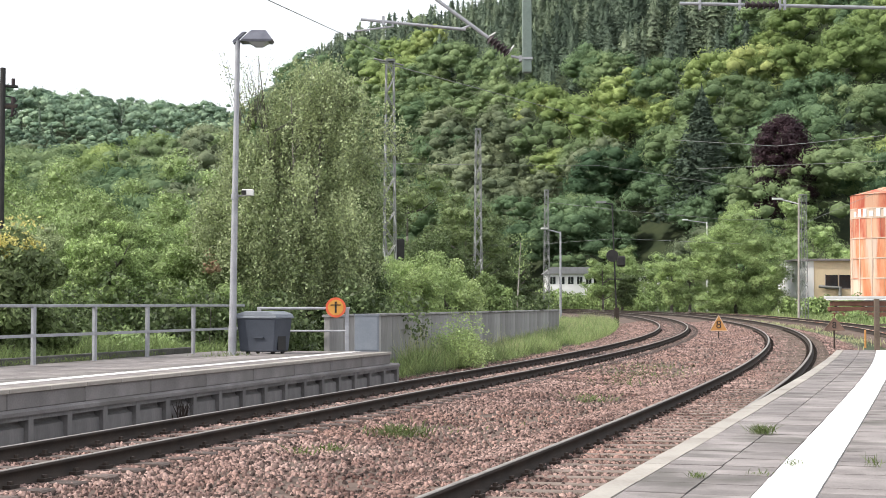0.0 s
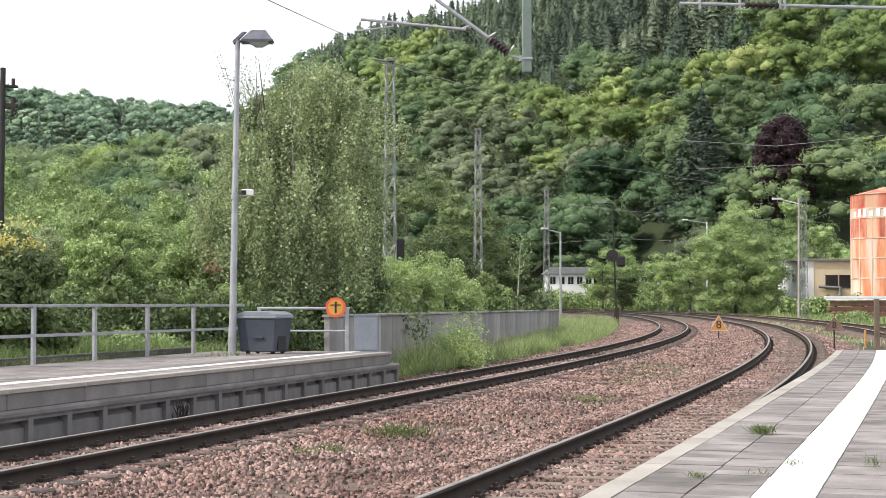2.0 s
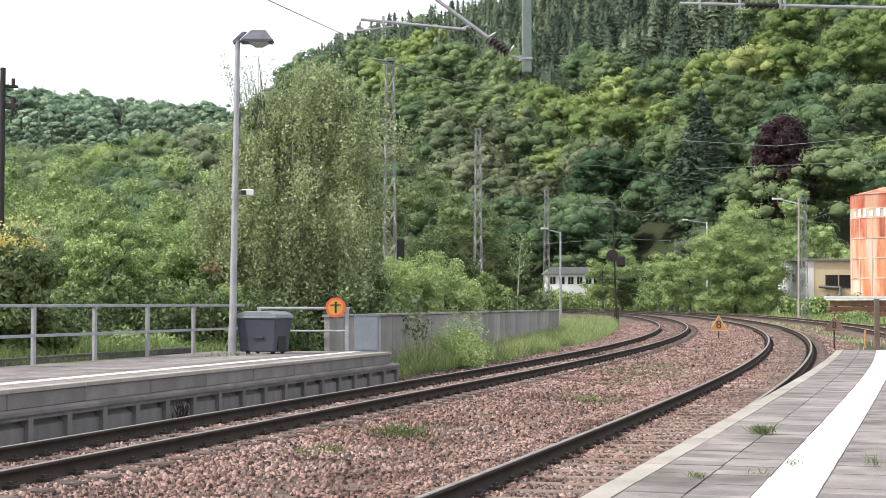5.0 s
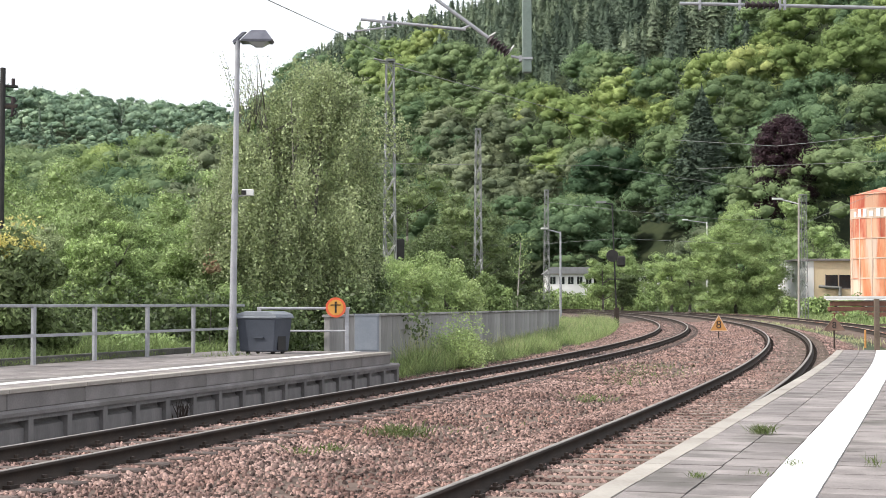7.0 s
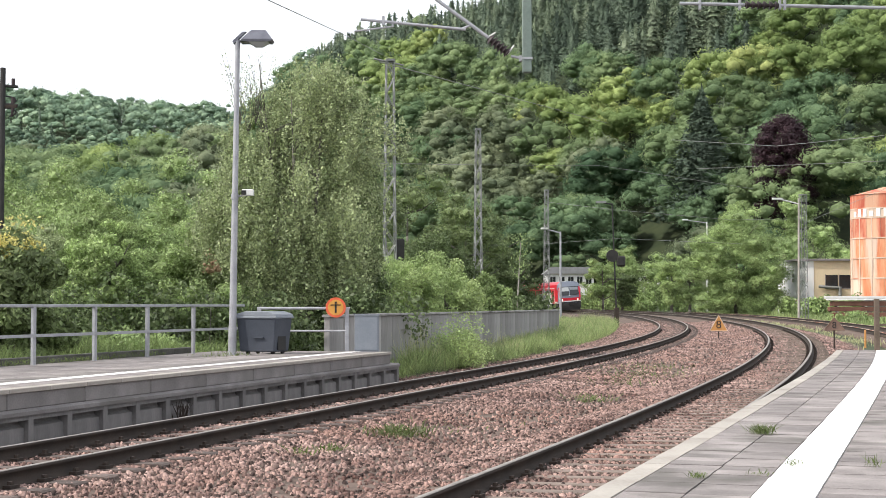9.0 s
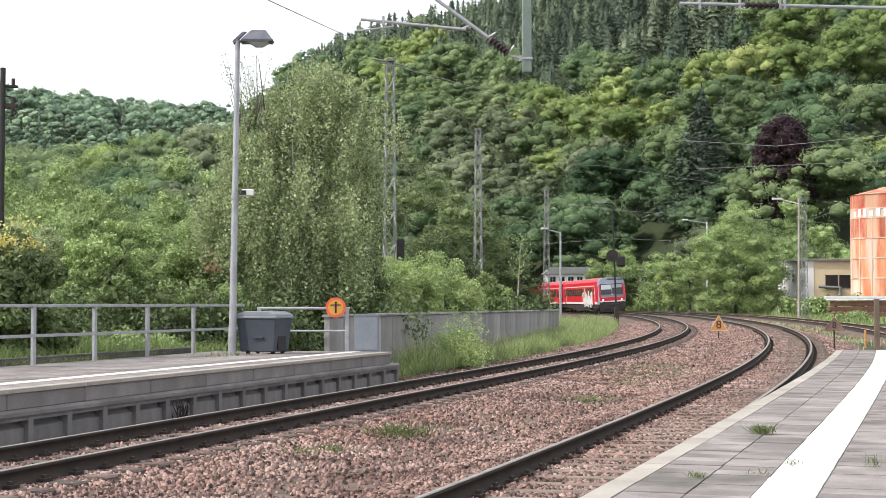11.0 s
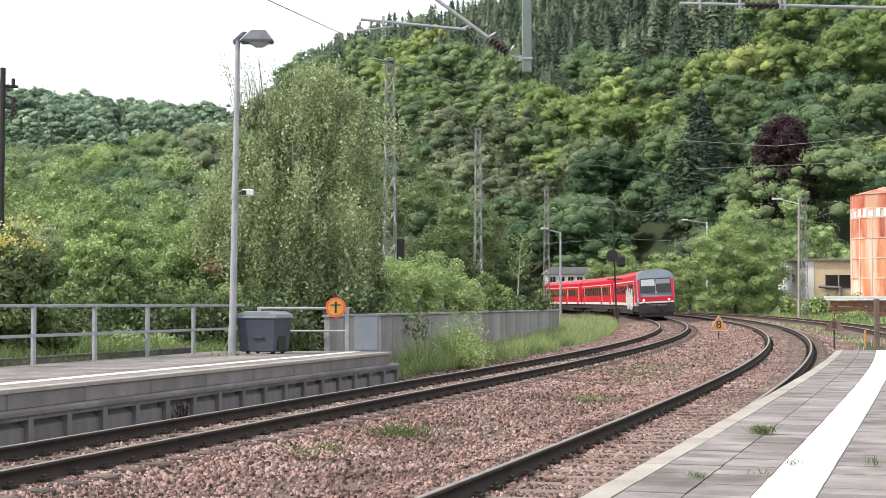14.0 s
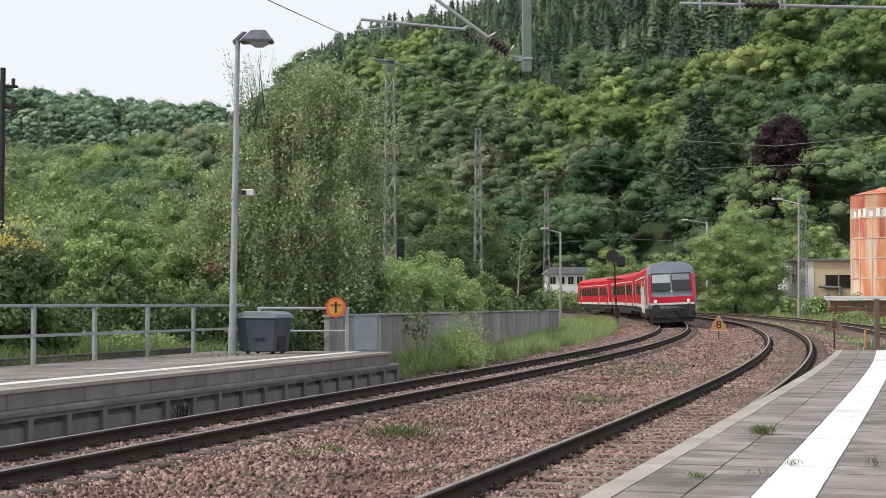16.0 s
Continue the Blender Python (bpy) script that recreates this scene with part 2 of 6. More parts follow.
def fast_mesh(name, verts, faces, mat, smooth=False):
    """Joined mesh from numpy arrays; all faces have one size."""
    me = bpy.data.meshes.new(name)
    nv, (nf, k) = len(verts), faces.shape
    me.vertices.add(nv)
    me.vertices.foreach_set("co", np.ascontiguousarray(verts, dtype=np.float32).ravel())
    me.loops.add(nf * k)
    me.loops.foreach_set("vertex_index", np.ascontiguousarray(faces, dtype=np.int32).ravel())
    me.polygons.add(nf)
    me.polygons.foreach_set("loop_start", np.arange(0, nf * k, k, dtype=np.int32))
    me.materials.append(mat)
    if smooth:
        me.polygons.foreach_set("use_smooth", np.ones(nf, dtype=bool))
    me.update(calc_edges=True)
    return me


def part(name, bm, mat, parent=None, label="", bevel=0.0, smooth=False):
    """Links a bmesh, or a ready mesh, as one object under its thing."""
    if isinstance(bm, bmesh.types.BMesh):
        if bevel:
            bmesh.ops.bevel(bm, geom=bm.edges[:], offset=bevel, segments=1, affect="EDGES", profile=0.7)
        me = bpy.data.meshes.new(name)
        bm.to_mesh(me)
        bm.free()
        me.materials.append(mat)
        if smooth:
            me.polygons.foreach_set("use_smooth", [True] * len(me.polygons))
    else:
        me = bm
    ob = new(name, me)
    if parent:
        ob.parent = parent
    if label:
        ob["label"] = label
    return ob


def thing(name, label, category, at=(0, 0, 0), rz=0.0, group="", kind=""):
    e = new(name)
    e.empty_display_size = 0.2
    e.matrix_basis = pose(*at, 0, 0, rz)
    return tagged(e, label, category, group, kind)


def box(*dims, bm=None):
    """Adds boxes (x0, x1, y0, y1, z0, z1) to a bmesh."""
    bm = bm or bmesh.new()
    for x0, x1, y0, y1, z0, z1 in dims:
        bmesh.ops.create_cube(bm, size=1.0, matrix=Matrix.LocRotScale(((x0 + x1) / 2, (y0 + y1) / 2, (z0 + z1) / 2), None, (x1 - x0, y1 - y0, z1 - z0)))
    return bm


def rod(a, b, r, r2=None, bm=None, seg=10):
    """A round or tapered bar from a to b."""
    bm = bm or bmesh.new()
    a, b = Vector(a), Vector(b)
    d = b - a
    m = Matrix.Translation((a + b) / 2) @ d.to_track_quat("Z", "Y").to_matrix().to_4x4()
    bmesh.ops.create_cone(bm, cap_ends=True, segments=seg, radius1=r, radius2=r if r2 is None else r2, depth=d.length, matrix=m)
    return bm


def prism(points, y0, y1, bm=None):
    """A profile of (x, z) points drawn out along y."""
    bm = bm or bmesh.new()
    a = [bm.verts.new((x, y0, z)) for x, z in points]
    b = [bm.verts.new((x, y1, z)) for x, z in points]
    n = len(points)
    bm.faces.new(a)
    bm.faces.new(b[::-1])
    for i in range(n):
        bm.faces.new((a[i], b[i], b[(i + 1) % n], a[(i + 1) % n]))
    bmesh.ops.recalc_face_normals(bm, faces=bm.faces[:])
    return bm


# ---- lines of the tracks ----
def line_of(x0, th, knots, curv, n=470, y0=-30.0):
    """Plan of a track by curvature: arrays x, y, heading every metre."""
    first = (10.0 - y0) / math.cos(th)
    s = np.arange(n, dtype=float)
    k = np.interp(s - first + 10, knots, curv)
    k[s < first] = 0
    h = th - np.concatenate([[0], np.cumsum((k[1:] + k[:-1]) / 2)])
    x = np.concatenate([[0], np.cumsum(np.sin((h[1:] + h[:-1]) / 2))])
    y = np.concatenate([[0], np.cumsum(np.cos((h[1:] + h[:-1]) / 2))]) + y0
    return x - np.interp(10.0, y, x) + x0, y, h


KNOTS = [10, 25, 45, 70, 110, 170, 300, 480]
LEFT = line_of(-6.548, 0.2993, KNOTS, [-0.0004, -0.00035, 0.00223, 0.00415, 0.00197, 0.00292, 0.00352, 0.0035])
RIGHT = line_of(-0.3745, 0.3164, KNOTS, [-0.0002, 0.00178, 0.00266, 0.00344, 0.00147, 0.00222, 0.00337, 0.0034])


def rise(y):
    """Height of the rails: the line climbs gently away from the station."""
    return np.interp(y, [0, 18, 36, 52, 82, 130, 181, 300, 420], [-0.016, 0.061, 0.148, 0.251, 0.497, 0.756, 0.887, 1.19, 1.4])


def cant(y):
    return np.interp(y, [15, 45, 300], [0.027, 0.04, 0.14])


def along(track, s, off=0.0):
    """Point and heading on a track at path length s, off metres to its right."""
    i = np.arange(len(track[0]))
    x, y, h = np.interp(s, i, track[0]), np.interp(s, i, track[1]), np.interp(s, i, track[2])
    return x + np.cos(h) * off, y - np.sin(h) * off, h


def s_at(track, y):
    return float(np.interp(y, track[1], np.arange(len(track[1]))))


# ---- ground: one sheet from the station to the hills ----
def smooth01(t):
    t = np.clip(t, 0, 1)
    return t * t * (3 - 2 * t)


def hills(x, y):
    """Height of the wooded valley sides above the valley floor."""
    crest = np.maximum(330.0, 625.0 - 2.2 * x)
    foot = np.maximum(250.0 - 2.2 * (x - 25.0), 185.0)
    top = np.interp(x, [-200, -150, -118, -92, -64, -40, 0, 26, 60, 100, 200], [25, 45, 86, 108, 120, 121, 113, 108, 104, 98, 95])
    t = np.clip((y - foot) / (crest - foot), 0, 1)
    a = top * (0.45 * t + 0.55 * smooth01(t))
    low = np.interp(x, [-420, -200, -115, -90, -77, -64, -50, -30, 0], [30, 24, 23, 24.5, 26.5, 29, 30, 22, 0]) * smooth01((y - 150 - 0.0 * x) / 260)
    far = np.interp(x, [-600, -330, -266, -200, -130, -60, 100], [153, 131, 121, 114, 108, 102, 90]) * smooth01((y - 560) / 380)
    return np.maximum(np.maximum(a, low), far)


def ground_z(x, y):
    base = rise(np.maximum(y, 0)) - 0.42
    return base + hills(x, y)


def build_ground():
    ys = np.concatenate([np.arange(-60, 120, 3.0), np.arange(120, 420, 10.0), np.arange(420, 1500, 30.0), [2000, 3000, 4500]])
    xs = np.concatenate([[-3000, -1500, -800, -600], np.arange(-450, -60, 15.0), np.arange(-60, 80, 4.0), np.arange(80, 460, 15.0), [600, 900, 1500, 3000]])
    X, Y = np.meshgrid(xs, ys)
    Z = ground_z(X, Y)
    v = np.stack([X.ravel(), Y.ravel(), Z.ravel()], 1)
    nx, ny = len(xs), len(ys)
    i = np.arange(nx * ny).reshape(ny, nx)
    f = np.stack([i[:-1, :-1], i[:-1, 1:], i[1:, 1:], i[1:, :-1]], -1).reshape(-1, 4)
    ob = new("ground", fast_mesh("ground", v, f, M["soil"]))
    tagged(ob, "green valley ground with soil and low growth", "ground", kind="structure")


build_ground()


# ---- tracks ----
def sweep(track, s0, s1, step, profile, name, mat, off=0.0, with_cant=0.0):
    """Sweeps a closed (offset, height) profile along a track."""
    ss = np.arange(s0, s1, step)
    x, y, h = along(track, ss, off)
    z = rise(y) + with_cant * cant(y)
    p = np.array(profile)
    k = len(p)
    V = np.stack([x[:, None] + np.cos(h)[:, None] * p[:, 0], y[:, None] - np.sin(h)[:, None] * p[:, 0], z[:, None] + p[:, 1]], -1).reshape(-1, 3)
    n = len(ss)
    i = np.arange(n * k).reshape(n, k)
    a, b = i[:-1], i[1:]
    F = np.stack([a, np.roll(a, -1, 1), np.roll(b, -1, 1), b], -1).reshape(-1, 4)
    return fast_mesh(name, V, F, mat)


RAIL = [(-0.075, -0.172), (0.075, -0.172), (0.075, -0.160), (0.012, -0.140), (0.009, -0.050), (0.036, -0.036), (0.036, -0.006),
        (-0.036, -0.006), (-0.036, -0.036), (-0.009, -0.050), (-0.012, -0.140), (-0.075, -0.160)]
BAND = [(-0.032, -0.006), (0.032, -0.006), (0.030, 0.0), (-0.030, 0.0)]


def sleeper_mesh(mat):
    bm = prism([(-1.3, -0.33), (1.3, -0.33), (1.3, -0.19), (1.27, -0.172), (-1.27, -0.172), (-1.3, -0.19)], -0.13, 0.13)
    me = bpy.data.meshes.new("sleeper")
    bm.to_mesh(me)
    bm.free()
    me.materials.append(mat)
    return me


def clip_mesh():
    bm = bmesh.new()
    for c in (-0.7525, 0.7525):
        box((c - 0.17, c - 0.078, -0.075, 0.075, -0.178, -0.135), (c + 0.078, c + 0.17, -0.075, 0.075, -0.178, -0.135),
            (c - 0.14, c - 0.10, -0.03, 0.03, -0.135, -0.10), (c + 0.10, c + 0.14, -0.03, 0.03, -0.135, -0.10), bm=bm)
    me = bpy.data.meshes.new("rail_fastening")
    bm.to_mesh(me)
    bm.free()
    me.materials.append(M["iron"])
    return me


def build_track(track, label, near, far, s_first, mat):
    t = thing("railway_track", label, "railway track", group="tracks of the station", kind="structure")
    for off, wc in ((-0.7525, 0.0), (0.7525, 1.0)):
        r = part("rail", sweep(track, 5, near, 1.0, RAIL, "rail", M["rail"], off, wc), None, t)
        part("running_band", sweep(track, 5, near, 1.0, BAND, "running_band", M["railtop"], off, wc), None, r, "worn shiny rail head")
    sm, cm = sleeper_mesh(mat), clip_mesh()
    s, n = s_first, 0
    while s < far and n < 290:
        x, y, h = along(track, s)
        c = float(cant(y))
        m = pose(x, y, float(rise(y)) + c / 2, 0, -math.degrees(math.atan2(c, 1.505)), -math.degrees(h))
        o = new("sleeper", sm)
        o.parent, o.matrix_basis = t, m
        if s < s_first + 75:
            q = new("rail_fastening", cm)
            q.parent, q.matrix_basis = t, m
        s += 0.6
        n += 1
    return t


build_track(LEFT, "curved railway track with brown rails and dark sleepers", 330, 215, s_at(LEFT, 8), M["sleeper_dark"])
build_track(RIGHT, "curved railway track beside the platform on pale sleepers", 300, 200, s_at(RIGHT, 6), M["sleeper"])


def ballast_bed():
    """The two tracks lie on one bed with shoulders and a hollow between them."""
    i = np.arange(8, 330, 1.0)
    lx, ly, lh = along(LEFT, i)
    rx, ry, rh = along(RIGHT, i)
    rows = []
    prof = [(-4.3, -0.46), (-2.4, -0.36), (-1.5, -0.22), (-0.6, -0.19), (0.6, -0.19), (1.05, -0.18), (2.1, -0.26)]
    prof2 = [(-2.1, -0.30), (-1.5, -0.185), (0.0, -0.180), (1.5, -0.195), (2.3, -0.34), (4.2, -0.62)]
    V = []
    for x, y, h, pr in ((lx, ly, lh, prof), (rx, ry, rh, prof2)):
        for o, z in pr:
            V.append(np.stack([x + np.cos(h) * o, y - np.sin(h) * o, rise(y) + z + np.where(o > 0, 0.5, 0.0) * cant(y)], -1))
    V = np.stack(V, 1)
    n, k = V.shape[:2]
    idx = np.arange(n * k).reshape(n, k)
    F = np.stack([idx[:-1, :-1], idx[:-1, 1:], idx[1:, 1:], idx[1:, :-1]], -1).reshape(-1, 4)
    ob = new("ballast_bed", fast_mesh("ballast_bed", V.reshape(-1, 3), F, M["ballast_bed"]))
    tagged(ob, "reddish grey crushed stone bed under the tracks", "ballast", kind="structure")
    return V


BED = ballast_bed()


def bed_height(u, s):
    """Point of the bed at path length s and fraction u across it."""
    n, k = BED.shape[:2]
    si = np.clip(s - 8, 0, n - 1.001)
    a, fa = si.astype(int), (si % 1)[:, None]
    uk = u * (k - 1)
    b = np.clip(uk.astype(int), 0, k - 2)
    fb = (uk - b)[:, None]
    return (BED[a, b] * (1 - fa) + BED[a + 1, b] * fa) * (1 - fb) + (BED[a, b + 1] * (1 - fa) + BED[a + 1, b + 1] * fa) * fb


def scatter_stones(n, s0, s1, size, seed, power=1.0, blocky=True, across=(0.015, 0.93)):
    """Crushed stones, each a skewed three-sided block or a low pyramid."""
    r = np.random.default_rng(seed)
    u = r.uniform(*across, n)
    s = s0 + (s1 - s0) * r.random(n) ** power
    # sleepers stay clear of stones
    for track, first, u0, u1 in ((LEFT, s_at(LEFT, 8), 2 / 12, 5 / 12), (RIGHT, s_at(RIGHT, 6), 8 / 12, 10 / 12)):
        on = np.abs((s - first + 0.3) % 0.6 - 0.3) < 0.155
        inside = (u > u0) & (u < u1)
        bare = np.where(s < first + 15, 0.92, 0.55) if track is RIGHT else np.where(s < first + 30, 0.95, 0.5)
        keep = ~(inside & on & (r.random(len(u)) < bare))
        u, s = u[keep], s[keep]
    c = bed_height(u, s)
    worn = np.array([noise.noise(Vector((p[0] * 0.55, p[1] * 0.3, 2.0))) for p in c]) + 0.25 * np.exp(-((u - 0.54) / 0.07) ** 2)
    keep = ~((worn > 0.30) & (u > 0.44) & (u < 0.66) & (r.random(len(u)) < 0.38))
    u, s, c = u[keep], s[keep], c[keep]
    n = len(u)
    if blocky:
        base = np.array([(1, 0, -0.5), (-0.5, 0.87, -0.5), (-0.5, -0.87, -0.5), (0.75, 0.1, 0.75), (-0.35, 0.65, 0.75), (-0.4, -0.6, 0.75)], float)
        fac = np.array([(3, 4, 5), (0, 1, 4), (0, 4, 3), (1, 2, 5), (1, 5, 4), (2, 0, 3), (2, 3, 5)])
    else:
        base = np.array([(1, 0, -0.3), (0, 1, -0.3), (-1, 0, -0.3), (0, -1, -0.3), (0.15, 0.1, 0.8)], float)
        fac = np.array([(0, 1, 4), (1, 2, 4), (2, 3, 4), (3, 0, 4)])
    k = len(base)
    sc = r.uniform(0.65, 1.25, (n, 1, 3)) * size * r.uniform(0.6, 1.35, (n, 1, 1))
    v = base[None] * sc + r.uniform(-0.22, 0.22, (n, k, 3)) * size
    a, b = r.uniform(0, 6.28, n), r.uniform(-0.8, 0.8, n)
    ca, sa, cb, sb = np.cos(a), np.sin(a), np.cos(b), np.sin(b)
    R = np.zeros((n, 3, 3))
    R[:, 0, 0], R[:, 0, 1], R[:, 0, 2] = ca, -sa * cb, sa * sb
    R[:, 1, 0], R[:, 1, 1], R[:, 1, 2] = sa, ca * cb, -ca * sb
    R[:, 2, 1], R[:, 2, 2] = sb, cb
    v = np.einsum("nij,nkj->nki", R, v) + c[:, None] + np.array([0, 0, size * 0.3])
    f = (np.arange(n) * k)[:, None, None] + fac
    return v.reshape(-1, 3), f.reshape(-1, 3)


def build_stones():
    va, fa = scatter_stones(98000, 44, 72, 0.0285, 3, 1.3)
    vb, fb = scatter_stones(60000, 64, 145, 0.046, 4, 1.15, False)
    vc, fc = scatter_stones(26000, 44, 66, 0.024, 5, 1.2, False, (8.0 / 12, 10.0 / 12))
    ob = new("ballast_stones", fast_mesh("ballast_stones", np.concatenate([va, vb, vc]), np.concatenate([fa, fb + len(va), fc + len(va) + len(vb)]), M["stone"]))
    tagged(ob, "loose reddish and grey crushed ballast stones", "ballast", kind="stuff")


build_stones()


# ---- left platform ----
LP0, LP1 = Vector((-5.61, 19.02, 0)), Vector((-1.22, 34.57, 0))      # edge of the platform
LDIR = (LP1 - LP0).normalized()
LANG = math.degrees(math.atan2(LDIR.y, LDIR.x))
LEN = 24.0                                                        # built from the end back towards the camera
LZ = 0.61


def left_platform():
    """Local x runs along the edge to the platform's end at 0, y to the back, z up from the rails."""
    t = thing("platform", "grey concrete side platform with recessed panel wall", "platform", (LP1.x, LP1.y, 0), LANG, kind="structure")
    part("core", box((-LEN, -0.02, 0.34, 3.5, -0.55, LZ - 0.06)), M["concrete"], t)
    # upper beam in lengths, ledge, ribs and recessed panels
    beam = box((0.006, 1.994, 0.0, 0.30, 0.335, LZ - 0.02)); me_b = part("edge_beam", beam, M["concrete"], t, bevel=0.012).data
    first = t.children[-1]
    first.location.x = -2.0
    for i in range(2, 12):
        o = new("edge_beam", me_b)
        o.parent, o.location = t, (-2.0 * i, 0, 0)
    part("ledge", prism([(0, 0.25), (0, 0.30), (0.05, 0.335), (0.36, 0.335), (0.36, 0.25)], -LEN, 0.62), M["concrete"], t, bevel=0)
    led = t.children[-1]
    led.data.transform(Matrix(((0, 1, 0, 0), (1, 0, 0, 0), (0, 0, 1, 0), (0, 0, 0, 1))))
    led.data.flip_normals()
    led.location.y = -0.05
    rib = part("rib", prism([(-0.075, -0.6), (0.075, -0.6), (0.06, 0.25), (-0.06, 0.25)], -0.02, 0.30), M["panel"], t, bevel=0.008)
    rib.location.x = 0.55
    pan = part("wall_panel", prism([(-0.065, -0.6), (0.12, -0.6), (0.12, 0.183), (0.075, 0.183), (0.05, 0.115), (-0.02, 0.085)], 0.06, 0.94), M["panel"], t)
    pan.data.transform(Matrix(((0, 1, 0, 0), (1, 0, 0, 0), (0, 0, 1, 0), (0, 0, 0, 1))))
    pan.data.flip_normals()
    pan.location = (-0.45, 0.075, 0)
    for i in range(1, 24):
        for name, d, x, y in (("rib", rib.data, 0.55 - i, 0.0), ("wall_panel", pan.data, -0.45 - i, 0.075)):
            o = new(name, d)
            o.parent, o.location = t, (x, y, 0)
    part("head_bar", box((-LEN, 0.61, -0.015, 0.22, 0.185, 0.248)), M["panel"], t)
    part("backing", box((-LEN, 0.60, 0.24, 0.34, -0.6, 0.25)), M["panel"], t)
    # surface: bright edge strip, slabs, white guide strip
    lay = [(-0.03, 0.17, M["edge"], "edge_stone", 1.0), (0.176, 0.68, M["slab"], "slab", 0.5), (0.686, 0.98, M["white"], "guide_slab", 0.5),
           (0.986, 1.6, M["slab"], "slab", 0.6), (1.606, 2.3, M["slab"], "slab", 0.6)]
    for y0, y1, mt, nm, ln in lay:
        me = None
        k = int(20 / ln)
        for i in range(k):
            if me is None:
                o = part(nm, box((0.004, ln - 0.004, y0, y1, LZ - 0.06, LZ)), mt, t, bevel=0.006)
                me = o.data
            else:
                o = new(nm, me)
                o.parent = t
            o.location = (-ln * (i + 1), 0, 0)
    part("back_paving", box((-LEN, -0.03, 2.306, 4.3, LZ - 0.4, LZ - 0.02)), M["slab"], t)


left_platform()

# ---- right platform ----
RZ = 0.65


def right_platform():
    t = thing("platform", "weathered grey paved platform with white tactile strip", "platform", kind="structure")
    s0, s1 = s_at(RIGHT, -9.0), s_at(RIGHT, 35.2)

    def strip(nm, o0, o1, length, mt, thick=0.08, gap=0.008, z=RZ, limit=290):
        s, k = s1 - length, 0
        while s > s0 and k < limit:
            pts = []
            for ss, oo in ((s + gap / 2, o0), (s + gap / 2, o1), (s + length - gap / 2, o1), (s + length - gap / 2, o0)):
                x, y, h = along(RIGHT, ss, oo)
                pts.append((x, y))
            dz = rng.uniform(-0.003, 0.003)
            bm = bmesh.new()
            top = [bm.verts.new((x, y, z + dz)) for x, y in pts]
            bot = [bm.verts.new((x, y, z - thick)) for x, y in pts]
            bm.faces.new(top)
            for j in range(4):
                bm.faces.new((top[j], bot[j], bot[(j + 1) % 4], top[(j + 1) % 4]))
            bmesh.ops.recalc_face_normals(bm, faces=bm.faces[:])
            if bm.faces[0].normal.z < 0:
                bmesh.ops.reverse_faces(bm, faces=bm.faces[:])
            part(nm, bm, mt, t)
            s -= length
            k += 1

    strip("edge_stone", 1.645, 1.80, 1.0, M["edge"], 0.16, 0.012)
    for o0, o1 in ((1.81, 2.155), (2.165, 2.51)):
        strip("slab", o0, o1, 0.25, M["slab"], gap=0.007)
    strip("white_slab", 2.52, 2.85, 0.35, M["white"], z=RZ + 0.002)
    for o0 in (2.86, 3.37, 3.88, 4.39, 4.90):
        strip("slab", o0, o0 + 0.5, 0.25, M["slab"], gap=0.007)
    # solid body under the paving
    ss = np.arange(s0, s1, 1.0)
    V = []
    for o, z in ((1.70, RZ - 0.09), (5.6, RZ - 0.09), (5.6, -0.8), (1.72, -0.8)):
        x, y, h = along(RIGHT, ss, o)
        V.append(np.stack([x, y, np.full(len(x), z)], -1))
    V = np.stack(V, 1)
    n, k = V.shape[:2]
    i = np.arange(n * k).reshape(n, k)
    F = np.stack([i[:-1], np.roll(i[:-1], -1, 1), np.roll(i[1:], -1, 1), i[1:]], -1).reshape(-1, 4)
    F = np.concatenate([F, [[n * k - 4, n * k - 3, n * k - 2, n * k - 1]]])
    part("body", fast_mesh("platform_body", V.reshape(-1, 3), F, M["oldkerb"]), None, t)


right_platform()


# ---- trees, shrubs, forest ----
def leaf_quads(centres, normals, size, r, flat=0.6):
    """One folded, pointed leaf patch of four corners for each centre."""
    n = len(centres)
    t = r.normal(size=(n, 3))
    nn = normals * flat + r.normal(size=(n, 3)) * (1 - flat)
    nn /= np.linalg.norm(nn, axis=1, keepdims=True) + 1e-9
    a = np.cross(nn, t)
    a /= np.linalg.norm(a, axis=1, keepdims=True) + 1e-9
    b = np.cross(nn, a)
    s = (size * r.uniform(0.6, 1.35, n))[:, None]
    v = np.stack([centres - a * s, centres + b * s * r.uniform(0.4, 0.8, (n, 1)), centres + a * s, centres - b * s * r.uniform(0.4, 0.8, (n, 1)) + nn * s * 0.25], 1)
    return v.reshape(-1, 3), np.arange(n * 4).reshape(n, 4)


def lobes_in(r, c, radii, n, k=0.34, bottom=-0.8):
    """Lobes that fill an ellipsoid unevenly: centre and radius of each."""
    out = []
    for _ in range(n):
        d = r.normal(size=3)
        d /= np.linalg.norm(d)
        d[2] = max(d[2], bottom)
        q = r.uniform(0.35, 0.82)
        out.append((np.array(c) + d * q * np.array(radii), k * float(np.mean(radii)) * r.uniform(0.65, 1.3)))
    return out


